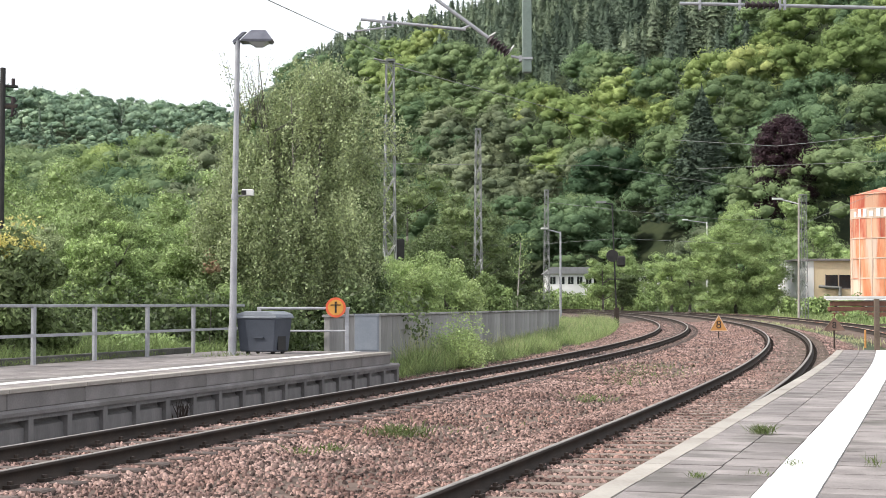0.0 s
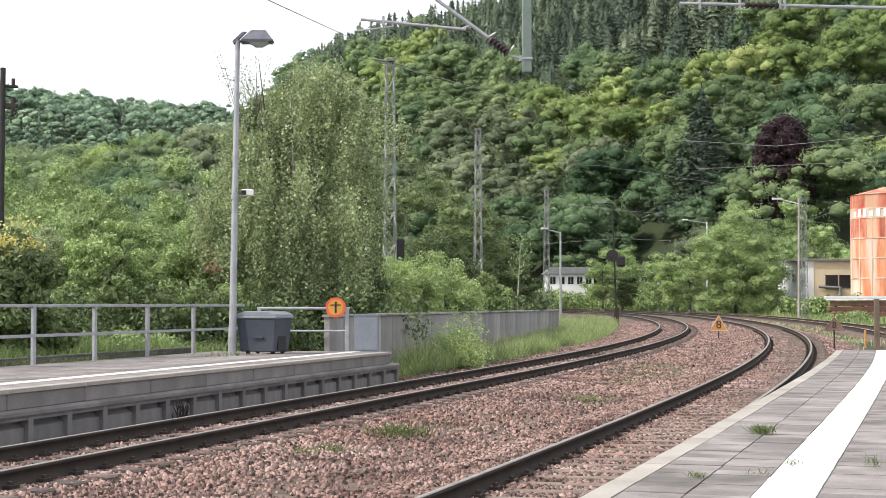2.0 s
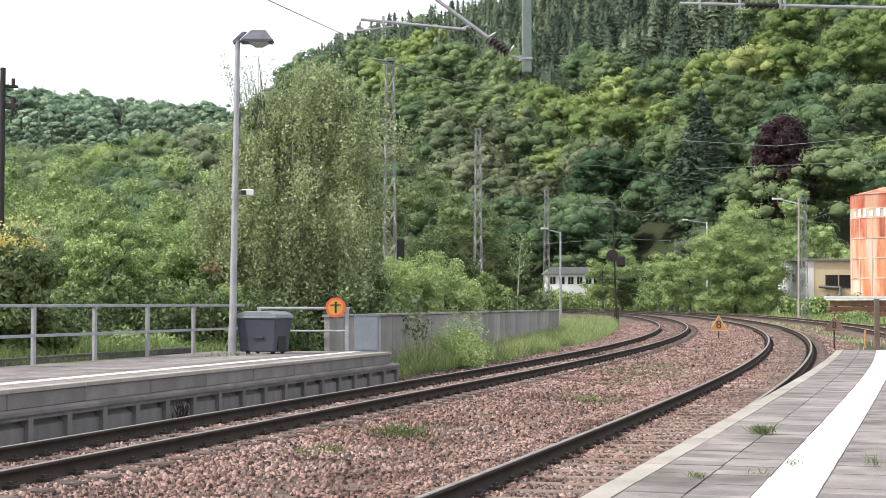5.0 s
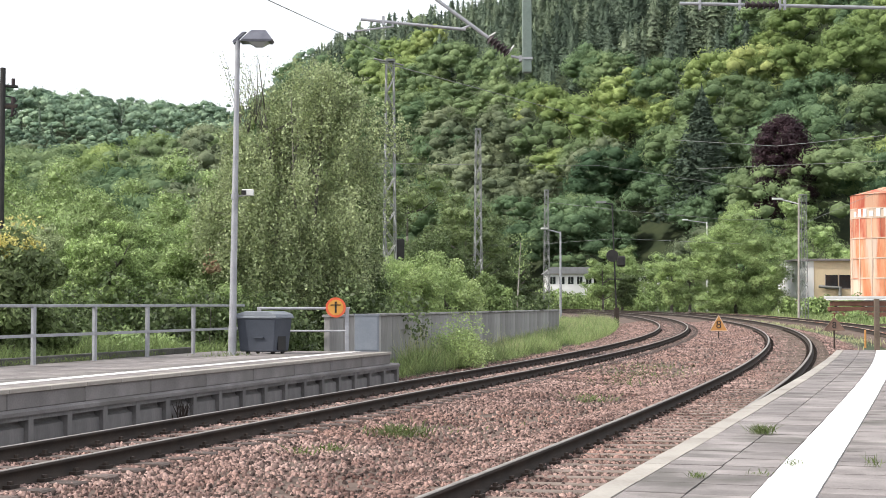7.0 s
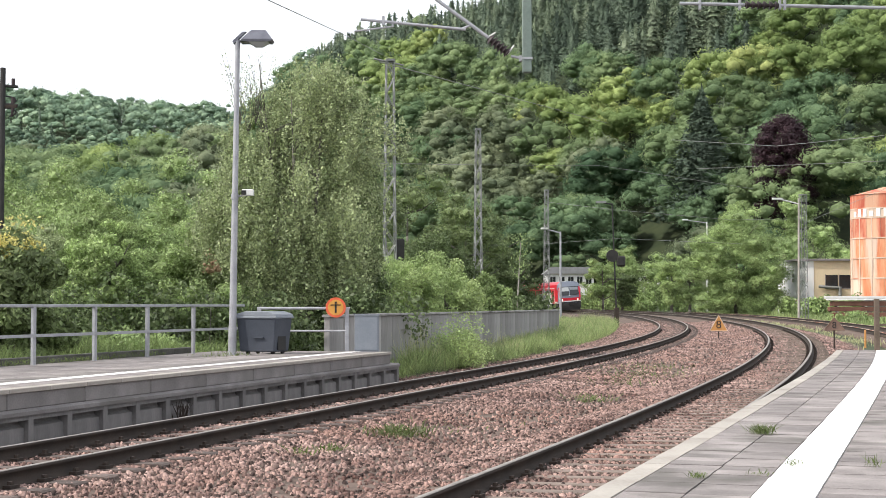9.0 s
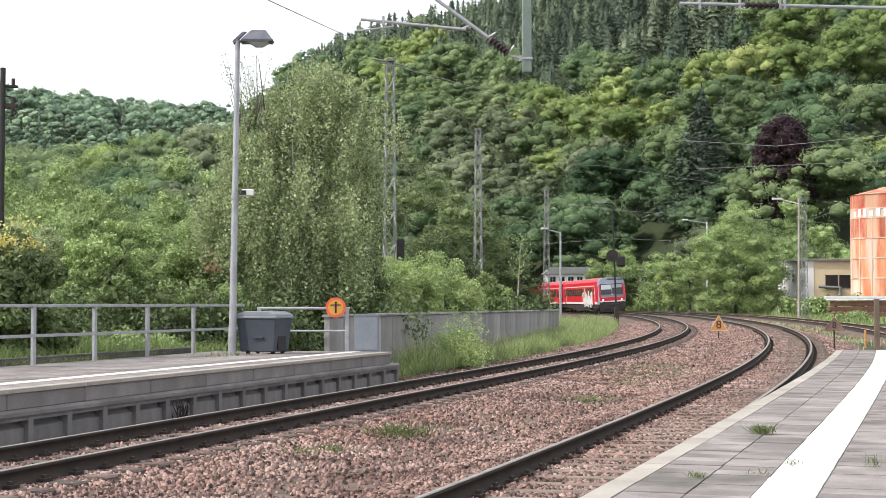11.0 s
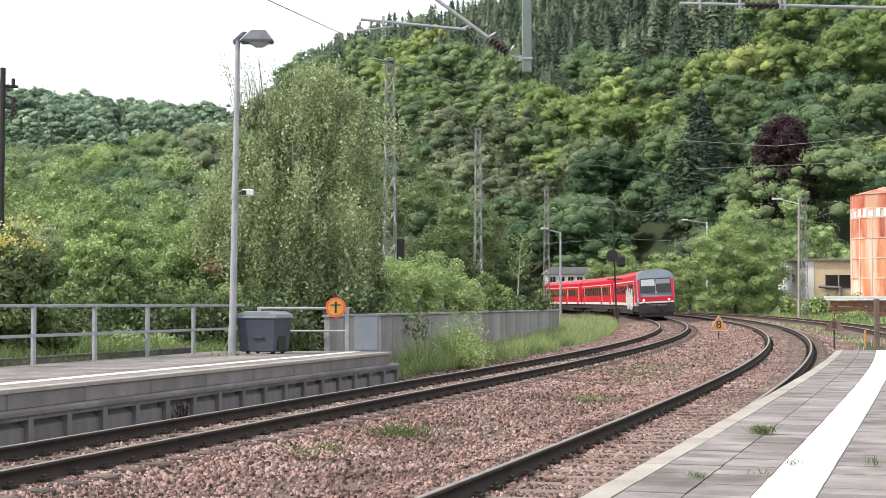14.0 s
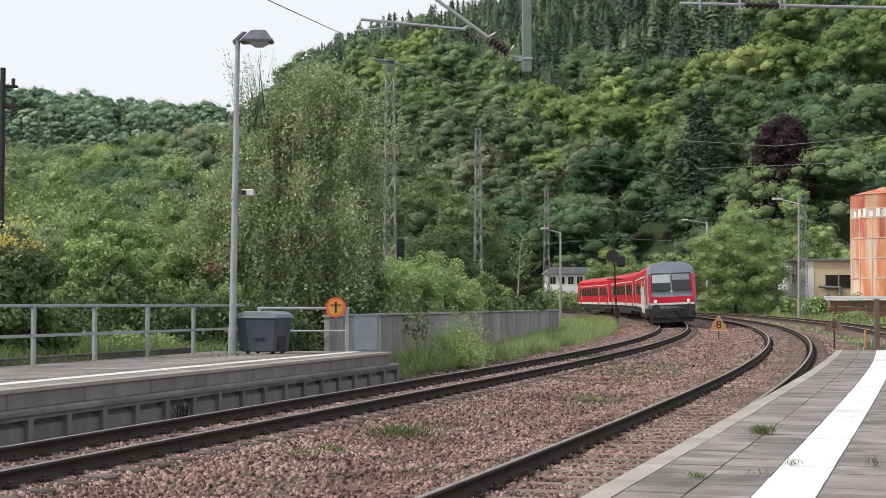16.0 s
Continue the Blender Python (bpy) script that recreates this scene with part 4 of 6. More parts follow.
    r = np.random.default_rng(191)
    t = thing("conifer_tree", "broad dark fir on the hillside", "tree", (46.0, 265.0, gz_(46.0, 265.0)))
    part("trunk", trunk_mesh(r, 18.0, 0.4, 3.0, 5), M["bark"], t)
    tpl = [forest_templates(300 + i, "conifer") for i in range(5)]
    v = [q * np.array([30 + 4 * i, 30 + 4 * i, 26 - 1.2 * i]) for i, (q, _) in enumerate(tpl)]
    f = [g + sum(len(q) for q in v[:i]) for i, (_, g) in enumerate(tpl)]
    part("crown", fast_mesh("fir_crown", np.concatenate(v), np.concatenate(f), M["conifer"], True), None, t)


build_trees()


def undergrowth(name, label, mat, pts, h0, h1, leaves, size, seed):
    """Low bushy growth that closes the gaps under the trees."""
    r = np.random.default_rng(seed)
    P, D = [], []
    for x, y in pts:
        h = r.uniform(h0, h1)
        z = float(ground_z(np.array(x), np.array(y)))
        lob = lobes_in(r, (x, y, z + h * 0.5), (h * 0.75, h * 0.6, h * 0.5), 7, 0.42, -0.9)
        p, d = cloud(r, lob, leaves, 0.9)
        P.append(p)
        D.append(d)
    v, f = leaf_quads(np.concatenate(P), np.concatenate(D), size, r, 0.6)
    ob = new(name, fast_mesh(name, v, f, mat))
    tagged(ob, label, "undergrowth", kind="stuff")


def build_undergrowth():
    r = np.random.default_rng(77)
    a = [(-8.0 + LDIR.x * s + r.uniform(-0.5, 0.5) - 1.2, 29.0 + LDIR.y * s + 1.6 + r.uniform(-0.5, 0.8)) for s in np.arange(-2, 12, 0.9)]
    undergrowth("undergrowth", "tangled green bushes behind the railing", M["roundleaf"], a[::2], 0.7, 1.5, 1100, 0.042, 1)
    # shade under the trees is put into the dark leaf colour of these bushes
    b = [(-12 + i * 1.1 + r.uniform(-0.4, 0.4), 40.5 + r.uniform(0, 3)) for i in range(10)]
    undergrowth("undergrowth", "bushes below the trees with shade put into dark leaves", M["dark"], b, 1.6, 2.8, 1100, 0.07, 2)
    c = [(-5.3 + 0.213 * (y - 37) + r.uniform(-0.9, 0.3), y) for y in np.arange(49, 66, 1.1)]
    undergrowth("undergrowth", "bushes growing behind the low wall", M["willow"], c, 1.2, 2.0, 1300, 0.045, 3)
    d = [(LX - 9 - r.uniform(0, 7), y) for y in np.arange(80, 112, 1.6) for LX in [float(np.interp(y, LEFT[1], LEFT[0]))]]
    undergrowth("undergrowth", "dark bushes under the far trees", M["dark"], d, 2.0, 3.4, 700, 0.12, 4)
    e = [(float(np.interp(y, RIGHT[1], RIGHT[0])) + 11 + r.uniform(0, 9), y + r.uniform(-3, 3)) for y in np.arange(128, 186, 1.6)]
    undergrowth("undergrowth", "low green bushes beside the yard", M["shrub"], e, 1.0, 2.4, 600, 0.13, 5)
    k = [(28.5 + i * 0.55 + r.uniform(-0.2, 0.2), 109.5 + r.uniform(-1, 1)) for i in range(12)]
    undergrowth("undergrowth", "weedy bushes before the timber stack", M["shrub"], k, 0.6, 1.3, 400, 0.07, 8)
    f = [(float(np.interp(y, LEFT[1], LEFT[0])) - 6.5 - r.uniform(0, 5), y) for y in np.arange(178, 262, 2.0)] + [(22 + r.uniform(0, 10), 193 + r.uniform(0, 20)) for _ in range(26)] + [(16.5 + r.uniform(0, 9), 222 + r.uniform(0, 18)) for _ in range(40)]
    undergrowth("undergrowth", "bushes along the far bend of the line", M["shrub"], f, 2.2, 4.0, 320, 0.19, 6)
    g = [(0.75 + r.uniform(-0.55, 0.55), 44.6 + r.uniform(-0.5, 0.5)) for _ in range(7)]
    undergrowth("undergrowth", "loose pale shrub in front of the low wall", M["willow"], g, 0.9, 1.9, 900, 0.036, 7)


build_undergrowth()


# ---- things on and behind the left platform ----
def lp(along_, back):
    """Plan point from the platform's end: metres along the edge and back from it."""
    n = Vector((-LDIR.y, LDIR.x, 0))
    return LP1 + LDIR * along_ + n * back


def gz(x, y):
    return float(ground_z(np.array(float(x)), np.array(float(y))))


def railing():
    p0 = Vector((-7.47, 27.34, 0))
    t = thing("railing", "grey galvanised steel railing with two rails behind the platform", "railing", (p0.x, p0.y, 0), LANG)
    post = None
    for k in range(-3, 5):
        if post is None:
            o = part("post", box((-0.05, 0.05, -0.03, 0.03, 0.35, 1.66)), M["galv"], t, bevel=0.006)
            post = o.data
        else:
            o = new("post", post)
            o.parent = t
        o.location.x = 2.25 * k
    part("top_rail", box((-8.0, 9.6, -0.035, 0.035, 1.645, 1.70)), M["galv"], t, bevel=0.01)
    part("mid_rail", box((-8.0, 9.6, -0.06, -0.032, 1.10, 1.155)), M["galv"], t)
    k = thing("kerb", "dark mossy kerb at the back of the platform", "kerb", (LP1.x, LP1.y, 0), LANG, kind="structure")
    for i in range(-2, 12):
        part("kerb_stone", box((-4.3 - i * 1.0, -3.31 - i * 1.0, 4.32, 4.5, 0.1, LZ + 0.11)), M["oldkerb"], k, bevel=0.012)


def end_railing():
    t = thing("railing", "pale steel end railing closing the platform", "railing", (-2.24, 35.0, LZ - 0.03))
    for x in (0.0, -2.05):
        part("post", box((x - 0.045, x + 0.045, -0.04, 0.04, 0.0, 1.02)), M["galv"], t, bevel=0.008)
    part("top_rail", rod((-2.1, 0, 1.03), (0.07, 0, 1.03), 0.032), M["galv"], t)
    part("mid_rail", rod((-2.05, 0, 0.50), (0.0, 0, 0.50), 0.025), M["galv"], t)
    s = thing("warning_sign", "round orange sign with yellow centre on the end railing", "sign", (-2.50, 34.90, 1.63))

    def disc(r, y0, y1, mat, nm):
        part(nm, rod((0, y0, 0), (0, y1, 0), r, seg=40), mat, s)
    disc(0.235, 0.02, 0.0, M["orange"], "disc")
    disc(0.180, 0.0, -0.006, M["yellow"], "yellow_field")
    part("symbol", box((-0.022, 0.022, -0.012, -0.004, -0.13, 0.08), (-0.12, 0.12, -0.012, -0.004, 0.045, 0.07), (-0.025, 0.025, -0.012, -0.004, 0.09, 0.135)), M["black"], s)
    part("clamp", box((-0.04, 0.04, 0.02, 0.07, -0.06, 0.06)), M["galv"], s)


def grey_cabinet():
    t = thing("switch_cabinet", "plain grey metal cabinet at the platform end", "cabinet", (-1.78, 35.1, LZ - 0.03))
    part("body", prism([(-0.28, 0.0), (0.28, 0.0), (0.28, 0.86), (-0.28, 0.86)], -0.2, 0.2), M["cabinet"], t, bevel=0.012)
    part("top", prism([(-0.30, 0.86), (0.30, 0.86), (0.29, 0.90), (-0.29, 0.90)], -0.22, 0.22), M["lid"], t)
    part("door", box((-0.25, 0.25, -0.212, -0.202, 0.06, 0.82)), M["cabinet"], t)


def rubbish_bin():
    t = thing("waste_container", "large dark grey wheeled waste bin with closed lid", "bin", (-3.98, 33.25, LZ - 0.01), -22)
    bm = bmesh.new()
    lo = [(-0.41, -0.33), (0.44, -0.33), (0.44, 0.35), (-0.41, 0.35)]
    hi = [(-0.47, -0.38), (0.50, -0.38), (0.50, 0.40), (-0.47, 0.40)]
    a = [bm.verts.new((x, y, 0.06)) for x, y in lo]
    b = [bm.verts.new((x, y, 0.80)) for x, y in hi]
    bm.faces.new(a[::-1])
    bm.faces.new(b)
    for i in range(4):
        bm.faces.new((a[i], a[(i + 1) % 4], b[(i + 1) % 4], b[i]))
    part("body", bm, M["bin"], t, bevel=0.02)
    part("rim", box((-0.50, 0.53, -0.41, 0.43, 0.79, 0.84)), M["lid"], t, bevel=0.012)
    part("lid", prism([(-0.49, 0.84), (0.52, 0.84), (0.50, 0.89), (0.30, 0.95), (-0.25, 0.95), (-0.47, 0.89)], -0.40, 0.42), M["lid"], t, "lighter grey domed lid", bevel=0.01)
    part("grip", box((-0.05, 0.20, -0.40, -0.33, 0.36, 0.39)), M["bin"], t)
    part("label_plate", box((0.455, 0.475, -0.2, 0.15, 0.10, 0.40)), M["black"], t, "dark label plate")
    for x in (-0.28, 0.34):
        for y in (-0.2, 0.25):
            part("wheel", rod((x - 0.02, y, 0.07), (x + 0.02, y, 0.07), 0.07, seg=14), M["black"], t)


def platform_lamp():
    t = thing("platform_lamp", "tall grey lamp post with angular lamp head", "street lamp", (-4.64, 33.0, LZ - 0.03))
    part("pole", rod((0, 0, 0), (0.085, 0, 6.9), 0.085, 0.052, seg=20), M["galv"], t, smooth=False)
    part("foot_sleeve", rod((0, 0, 0), (0.006, 0, 0.65), 0.092, 0.090, seg=20), M["galv"], t)
    part("cap", rod((0.08, 0, 6.78), (0.085, 0, 6.98), 0.062, seg=16), M["galv"], t)
    wing = prism([(0.0, 6.88), (0.28, 7.16), (0.20, 7.16), (-0.03, 6.95)], -0.06, 0.06)
    part("bracket", wing, M["lamphead"], t)
    head = bmesh.new()
    rings = []
    for z, x0, x1, hy in ((6.92, 0.16, 0.84, 0.22), (6.97, 0.19, 0.88, 0.23), (7.18, 0.40, 0.72, 0.13), (7.19, 0.42, 0.70, 0.12)):
        rings.append([head.verts.new((x, y, z)) for x, y in ((x0, -hy), (x1, -hy), (x1, hy), (x0, hy))])
    for a, b in zip(rings, rings[1:]):
        for i in range(4):
            head.faces.new((a[i], a[(i + 1) % 4], b[(i + 1) % 4], b[i]))
    head.faces.new(rings[0][::-1])
    head.faces.new(rings[-1])
    h = part("lamp_head", head, M["lamphead"], t, "angular grey metal lamp head")
    dif = bmesh.new()
    r2 = []
    for z, x0, x1, hy in ((6.92, 0.34, 0.78, 0.17), (6.82, 0.48, 0.64, 0.06)):
        r2.append([dif.verts.new((x, y, z)) for x, y in ((x0, -hy), (x1, -hy), (x1, hy), (x0, hy))])
    for i in range(4):
        dif.faces.new((r2[0][i], r2[0][(i + 1) % 4], r2[1][(i + 1) % 4], r2[1][i]))
    dif.faces.new(r2[1])
    bmesh.ops.recalc_face_normals(dif, faces=dif.faces[:])
    part("diffuser", dif, M["screen"], h, "pale plastic diffuser")
    part("arm", rod((0.07, 0, 6.93), (0.22, 0, 6.95), 0.03), M["galv"], t)
    c = part("camera_housing", box((0.20, 0.46, -0.07, 0.07, 3.52, 3.66)), M["trainwhite"], t, "white camera housing on the post", bevel=0.015)
    part("lens", box((0.195, 0.30, -0.076, -0.068, 3.535, 3.635)), M["black"], c)
    part("housing_arm", rod((0.03, 0, 3.50), (0.26, 0, 3.53), 0.018), M["galv"], t)
    part("strap", rod((0.04, 0, 3.44), (0.042, 0, 3.56), 0.082, seg=16), M["galv"], t)


railing()
end_railing()
grey_cabinet()
rubbish_bin()
platform_lamp()


# ---- low concrete wall beyond the platform ----
def low_wall(a, b, z0, z1, label):
    a, b = Vector((a[0], a[1], 0)), Vector((b[0], b[1], 0))
    ang = math.degrees(math.atan2(b.y - a.y, b.x - a.x))
    L = (b - a).length
    t = thing("low_wall", label, "wall", (a.x, a.y, 0), ang, kind="structure")
    n = int(L / 1.2)
    d = L / n
    me = None
    for i in range(n):
        if me is None:
            o = part("wall_panel", box((0.012, d - 0.012, -0.06, 0.06, z0, z1 - 0.07), (-0.06, 0.06, -0.066, 0.066, z0, z1 - 0.065)), M["wallgrey"], t)
            me = o.data
        else:
            o = new("wall_panel", me)
            o.parent = t
        o.location.x = i * d
    part("coping", box((-0.1, L + 0.1, -0.11, 0.11, z1 - 0.065, z1)), M["wallgrey"], t, bevel=0.012)


low_wall((-2.72, 35.3), (5.75, 75.0), -0.5, 1.46, "stained grey concrete panel wall with coping")


# ---- masts, signals, overhead line ----
def lattice_mast(x, y, top, w0, w1, label, dz=0.0):
    zb = gz(x, y) - 0.05
    t = thing("catenary_mast", label, "mast", (x, y, zb), 12, group="lattice masts")
    H = top - zb
    part("foundation", box((-w0 * 0.9, w0 * 0.9, -w0 * 0.9, w0 * 0.9, -0.3, 0.35)), M["concrete"], t, bevel=0.03)
    wid = lambda z: (w0 + (w1 - w0) * z / H) / 2
    for sx, sy in ((-1, -1), (1, -1), (1, 1), (-1, 1)):
        bm = rod((sx * wid(0), sy * wid(0), 0.2), (sx * wid(H), sy * wid(H), H), 0.027, seg=4)
        part("leg", bm, M["lattice"], t)
    n = max(8, int(H / 0.62))
    bm = bmesh.new()
    for i in range(n):
        z0, z1 = 0.4 + (H - 0.4) * i / n, 0.4 + (H - 0.4) * (i + 1) / n
        s = 1 if i % 2 else -1
        for (ax, ay) in ((1, -1), (1, 1)):
            rod((-s * wid(z0), ay * wid(z0), z0), (s * wid(z1), ay * wid(z1), z1), 0.020, bm=bm, seg=4)
        for ax in (-1, 1):
            rod((ax * wid(z0), -s * wid(z0), z0), (ax * wid(z1), s * wid(z1), z1), 0.020, bm=bm, seg=4)
    part("bracing", bm, M["lattice"], t, "diagonal steel bracing")
    part("head_plate", box((-w1 * 0.6, w1 * 0.6, -w1 * 0.6, w1 * 0.6, H - 0.02, H + 0.06)), M["lattice"], t)
    return t


mast = lattice_mast(-1.96, 55.0, 10.7, 0.48, 0.27, "tall grey steel lattice mast among the trees")
part("relay_box", box((0.22, 0.52, -0.2, 0.1, 3.5, 4.3)), M["black"], mast, "dark box on the mast", bevel=0.02)
part("stay_bar", rod((-0.25, 0, 5.0), (0.2, 0, 1.6), 0.03, seg=6), M["lattice"], mast)
part("cross_arm", rod((-0.6, 0, 10.95), (0.5, 0, 10.75), 0.035, seg=8), M["lattice"], mast)
lattice_mast(1.83, 78.0, 10.85, 0.42, 0.24, "grey steel lattice mast beside the line")
lattice_mast(7.96, 115.0, 10.5, 0.42, 0.26, "slender grey lattice mast beside the line")


def street_light(x, y, top, arm, label, mat="trainwhite", r=0.10):
    zb = gz(x, y) - 0.05
    t = thing("street_lamp", label, "street lamp", (x, y, zb), group="street lamps")
    H = top - zb
    part("pole", rod((0, 0, 0), (0, 0, H), r, r * 0.7, seg=10), M[mat], t)
    part("arm", rod((0, 0, H - 0.1), (arm, 0, H + 0.25), 0.05, seg=8), M["galv"], t)
    part("lamp_head", box((arm - 0.35, arm + 0.35, -0.15, 0.15, H + 0.20, H + 0.34)), M["trainwhite"], t, bevel=0.04)


street_light(9.82, 125.0, 7.8, -1.3, "pale concrete lamp pole near the houses", "galv", r=0.11)
street_light(31.6, 179.0, 11.6, -2.6, "thin street lamp above the trees")
fm = lattice_mast(28.9, 120.0, 10.5, 0.55, 0.42, "lattice mast with a pale concrete side and lamp arm")
part("pale_pole", rod((-0.42, 0, 0), (-0.34, 0, 10.0), 0.11, 0.08), M["edge"], fm, "pale concrete pole")
part("lamp_arm", rod((-0.3, 0, 9.55), (-2.1, 0, 9.95), 0.05), M["trainwhite"], fm)
part("lamp_head", box((-2.6, -1.8, -0.15, 0.15, 9.88, 10.02)), M["trainwhite"], fm)


def old_signal():
    x, y = 12.05, 104.0
    zb = gz(x, y) + 0.05
    t = thing("railway_signal", "old dark signal post with a round head", "signal", (x, y, zb))
    part("foot", box((-0.17, 0.17, -0.17, 0.17, -0.2, 1.25)), M["iron"], t, "dark foot box", bevel=0.03)
    part("post", rod((0, 0, 0.6), (-0.28, 0, 8.5), 0.06, 0.045), M["black"], t)
    part("step", box((-0.65, 0.35, -0.4, 0.2, 3.20, 3.27)), M["black"], t)
    h = part("signal_head", rod((-0.28, 0.05, 4.85), (-0.28, -0.2, 4.85), 0.42, seg=28), M["black"], t, "round black signal head")
    part("side_board", box((0.0, 0.62, -0.26, 0.0, 4.1, 4.85)), M["black"], h, "dark square board", bevel=0.10)
    part("top_arm", rod((-0.3, 0, 8.45), (-1.1, 0, 8.6), 0.05), M["black"], t)
    part("lamp_head", box((-1.4, -0.7, -0.14, 0.14, 8.52, 8.66)), M["lattice"], t)


old_signal()


def insulator(t, a, b, r):
    a, b = Vector(a), Vector(b)
    d = (b - a)
    bm = rod(a, b, r * 0.45, seg=10)
    n = 6
    for i in range(n):
        c = a + d * ((i + 0.5) / n)
        u = d.normalized() * d.length / n * 0.28
        rod(c - u, c + u, r, r * 0.6, bm, 14)
    return part("insulator", bm, M["porcelain"], t, "ribbed brown insulator")


def portal():
    """Beam above the tracks with the hanging post and the arm that holds the wire."""
    y = 26.0
    t = thing("catenary_portal", "overhead line portal with green hanging post and tube arm", "overhead line", (0, y, 0))
    part("beam", box((-9.5, 9.5, -0.15, 0.15, 9.2, 9.5)), M["green"], t)
    for x in (-9.4, 9.4):
        part("leg", box((x - 0.12, x + 0.12, -0.12, 0.12, -0.4, 9.2)), M["green"], t)
    part("hanging_post", box((1.385, 1.545, -0.08, 0.08, 5.74, 9.2)), M["green"], t, bevel=0.012)
    part("post_clamp", box((1.37, 1.56, -0.09, 0.09, 5.965, 6.005), (1.33, 1.38, -0.04, 0.04, 5.94, 6.04)), M["galv"], t)
    part("hinge", rod((1.36, 0, 6.0), (1.19, 0, 6.03), 0.025), M["galv"], t)
    insulator(t, (1.14, 0, 6.08), (0.80, 0, 6.35), 0.105)
    part("fork", rod((1.24, 0, 6.22), (1.12, 0, 6.06), 0.014), M["trainwhite"], t)
    part("fork", rod((0.92, 0, 6.45), (0.78, 0, 6.36), 0.014), M["trainwhite"], t)
    part("diagonal_tube", rod((0.80, 0, 6.35), (-0.75, 0, 7.50), 0.032), M["galv"], t)
    part("registration_tube", rod((0.40, 0, 6.50), (-1.44, 0, 6.68), 0.026), M["galv"], t)
    part("tube_clamp", rod((0.30, 0, 6.50), (0.50, 0, 6.58), 0.022), M["galv"], t)
    part("steady_arm", rod((-1.55, 0, 6.47), (-0.90, 0, 6.55), 0.016), M["galv"], t)
    part("dropper", rod((-0.88, 0, 6.54), (-0.88, 0, 6.66), 0.02), M["galv"], t)
    part("clamp", box((-1.07, -1.02, -0.03, 0.03, 6.58, 6.74)), M["galv"], t)
    # arm over the platform track, held by the same beam
    u = part("second_arm", rod((4.75, 3.8, 7.73), (9.4, 3.8, 7.63), 0.035), M["galv"], t)
    insulator(t, (6.05, 3.8, 7.70), (6.75, 3.8, 7.685), 0.085)
    for x in (5.15, 5.95, 6.75, 6.85):
        part("clamp", box((x - 0.02, x + 0.02, 3.75, 3.85, 7.60, 7.80)), M["galv"], t)
    part("second_post", box((9.3, 9.46, 3.7, 3.9, 0.0, 9.4)), M["green"], t)
    part("tie", rod((9.4, 0, 9.3), (9.4, 3.8, 9.3), 0.05), M["green"], t)


portal()


def wire(name, pts, r=0.014, sag=0.0):
    t = thing(name, "thin dark overhead wire along the line", "wire", group="overhead wires")
    cu = bpy.data.curves.new("strand", "CURVE")
    cu.dimensions, cu.bevel_depth, cu.bevel_resolution = "3D", r, 1
    sp = cu.splines.new("POLY")
    q = []
    for a, b in zip(pts, pts[1:]):
        a, b = Vector(a), Vector(b)
        q += [a.lerp(b, i / 8) - Vector((0, 0, sag * 4 * (i / 8) * (1 - i / 8))) for i in range(8)]
    q.append(Vector(pts[-1]))
    sp.points.add(len(q) - 1)
    for p, c in zip(sp.points, q):
        p.co = (*c, 1)
    cu.materials.append(M["lattice"])
    o = new("strand", cu)
    o.parent = t


wire("overhead_wire", [(-2.58, 14.0, 4.99), (-2.31, 20.0, 5.77), (-1.86, 30.0, 7.07), (-1.74, 55.0, 10.66)], 0.007)
wire("overhead_wire", [(-1.7, 40.0, 8.22), (3.33, 70.0, 11.4), (12.1, 110.0, 15.1)], 0.014)
wire("overhead_wire", [(15.3, 100.0, 12.75), (17.84, 80.0, 10.2), (17.75, 60.0, 8.5)], 0.014)
wire("overhead_wire", [(-4.3, 78.0, 9.1), (1.83, 78.0, 9.0), (12.5, 120.0, 12.9), (25.0, 120.0, 11.0)], 0.014)
wire("overhead_wire", [(17.0, 100.0, 10.8), (23.7, 80.0, 9.4)], 0.014)
wire("overhead_wire", [(8.0, 115.0, 9.6), (12.0, 104.0, 8.3), (20.0, 104.0, 7.6), (28.9, 120.0, 8.6)], 0.013)
wire("overhead_wire", [(28.9, 120.0, 8.2), (36.0, 120.0, 11.2)], 0.016)
wire("overhead_wire", [(8.0, 115.0, 6.4), (12.0, 104.0, 6.3), (26.0, 130.0, 7.0)], 0.013)


def edge_pole():
    t = thing("telegraph_pole", "dark wooden pole with cross arms at the edge", "pole", (-11.84, 40.0, gz(-11.7, 40) - 0.2))
    part("pole", rod((0, 0, 0), (0.02, 0, 8.5), 0.085, 0.075), M["black"], t)
    for z in (7.55, 8.05):
        part("cross_arm", rod((-0.5, 0, z), (0.42, 0, z - 0.06), 0.04), M["black"], t)
        part("insulator", rod((0.3, 0, z - 0.02), (0.3, 0, z + 0.16), 0.05), M["porcelain"], t)
    for z in (7.62, 7.30):
        bm = bmesh.new()
        arc = [(0.02 + 0.36 * math.sin(a), 0, z + 0.12 * math.cos(a)) for a in np.linspace(0.2, 2.6, 7)]
        for p, q in zip(arc, arc[1:]):
            rod(p, q, 0.022, bm=bm, seg=6)
        part("cable_loop", bm, M["black"], t)
    part("bracket", box((0.0, 0.40, -0.04, 0.04, 7.42, 7.50)), M["iron"], t)
    part("insulator", rod((0.30, 0, 7.42), (0.26, 0, 7.18), 0.045, 0.03), M["porcelain"], t)


edge_pole()


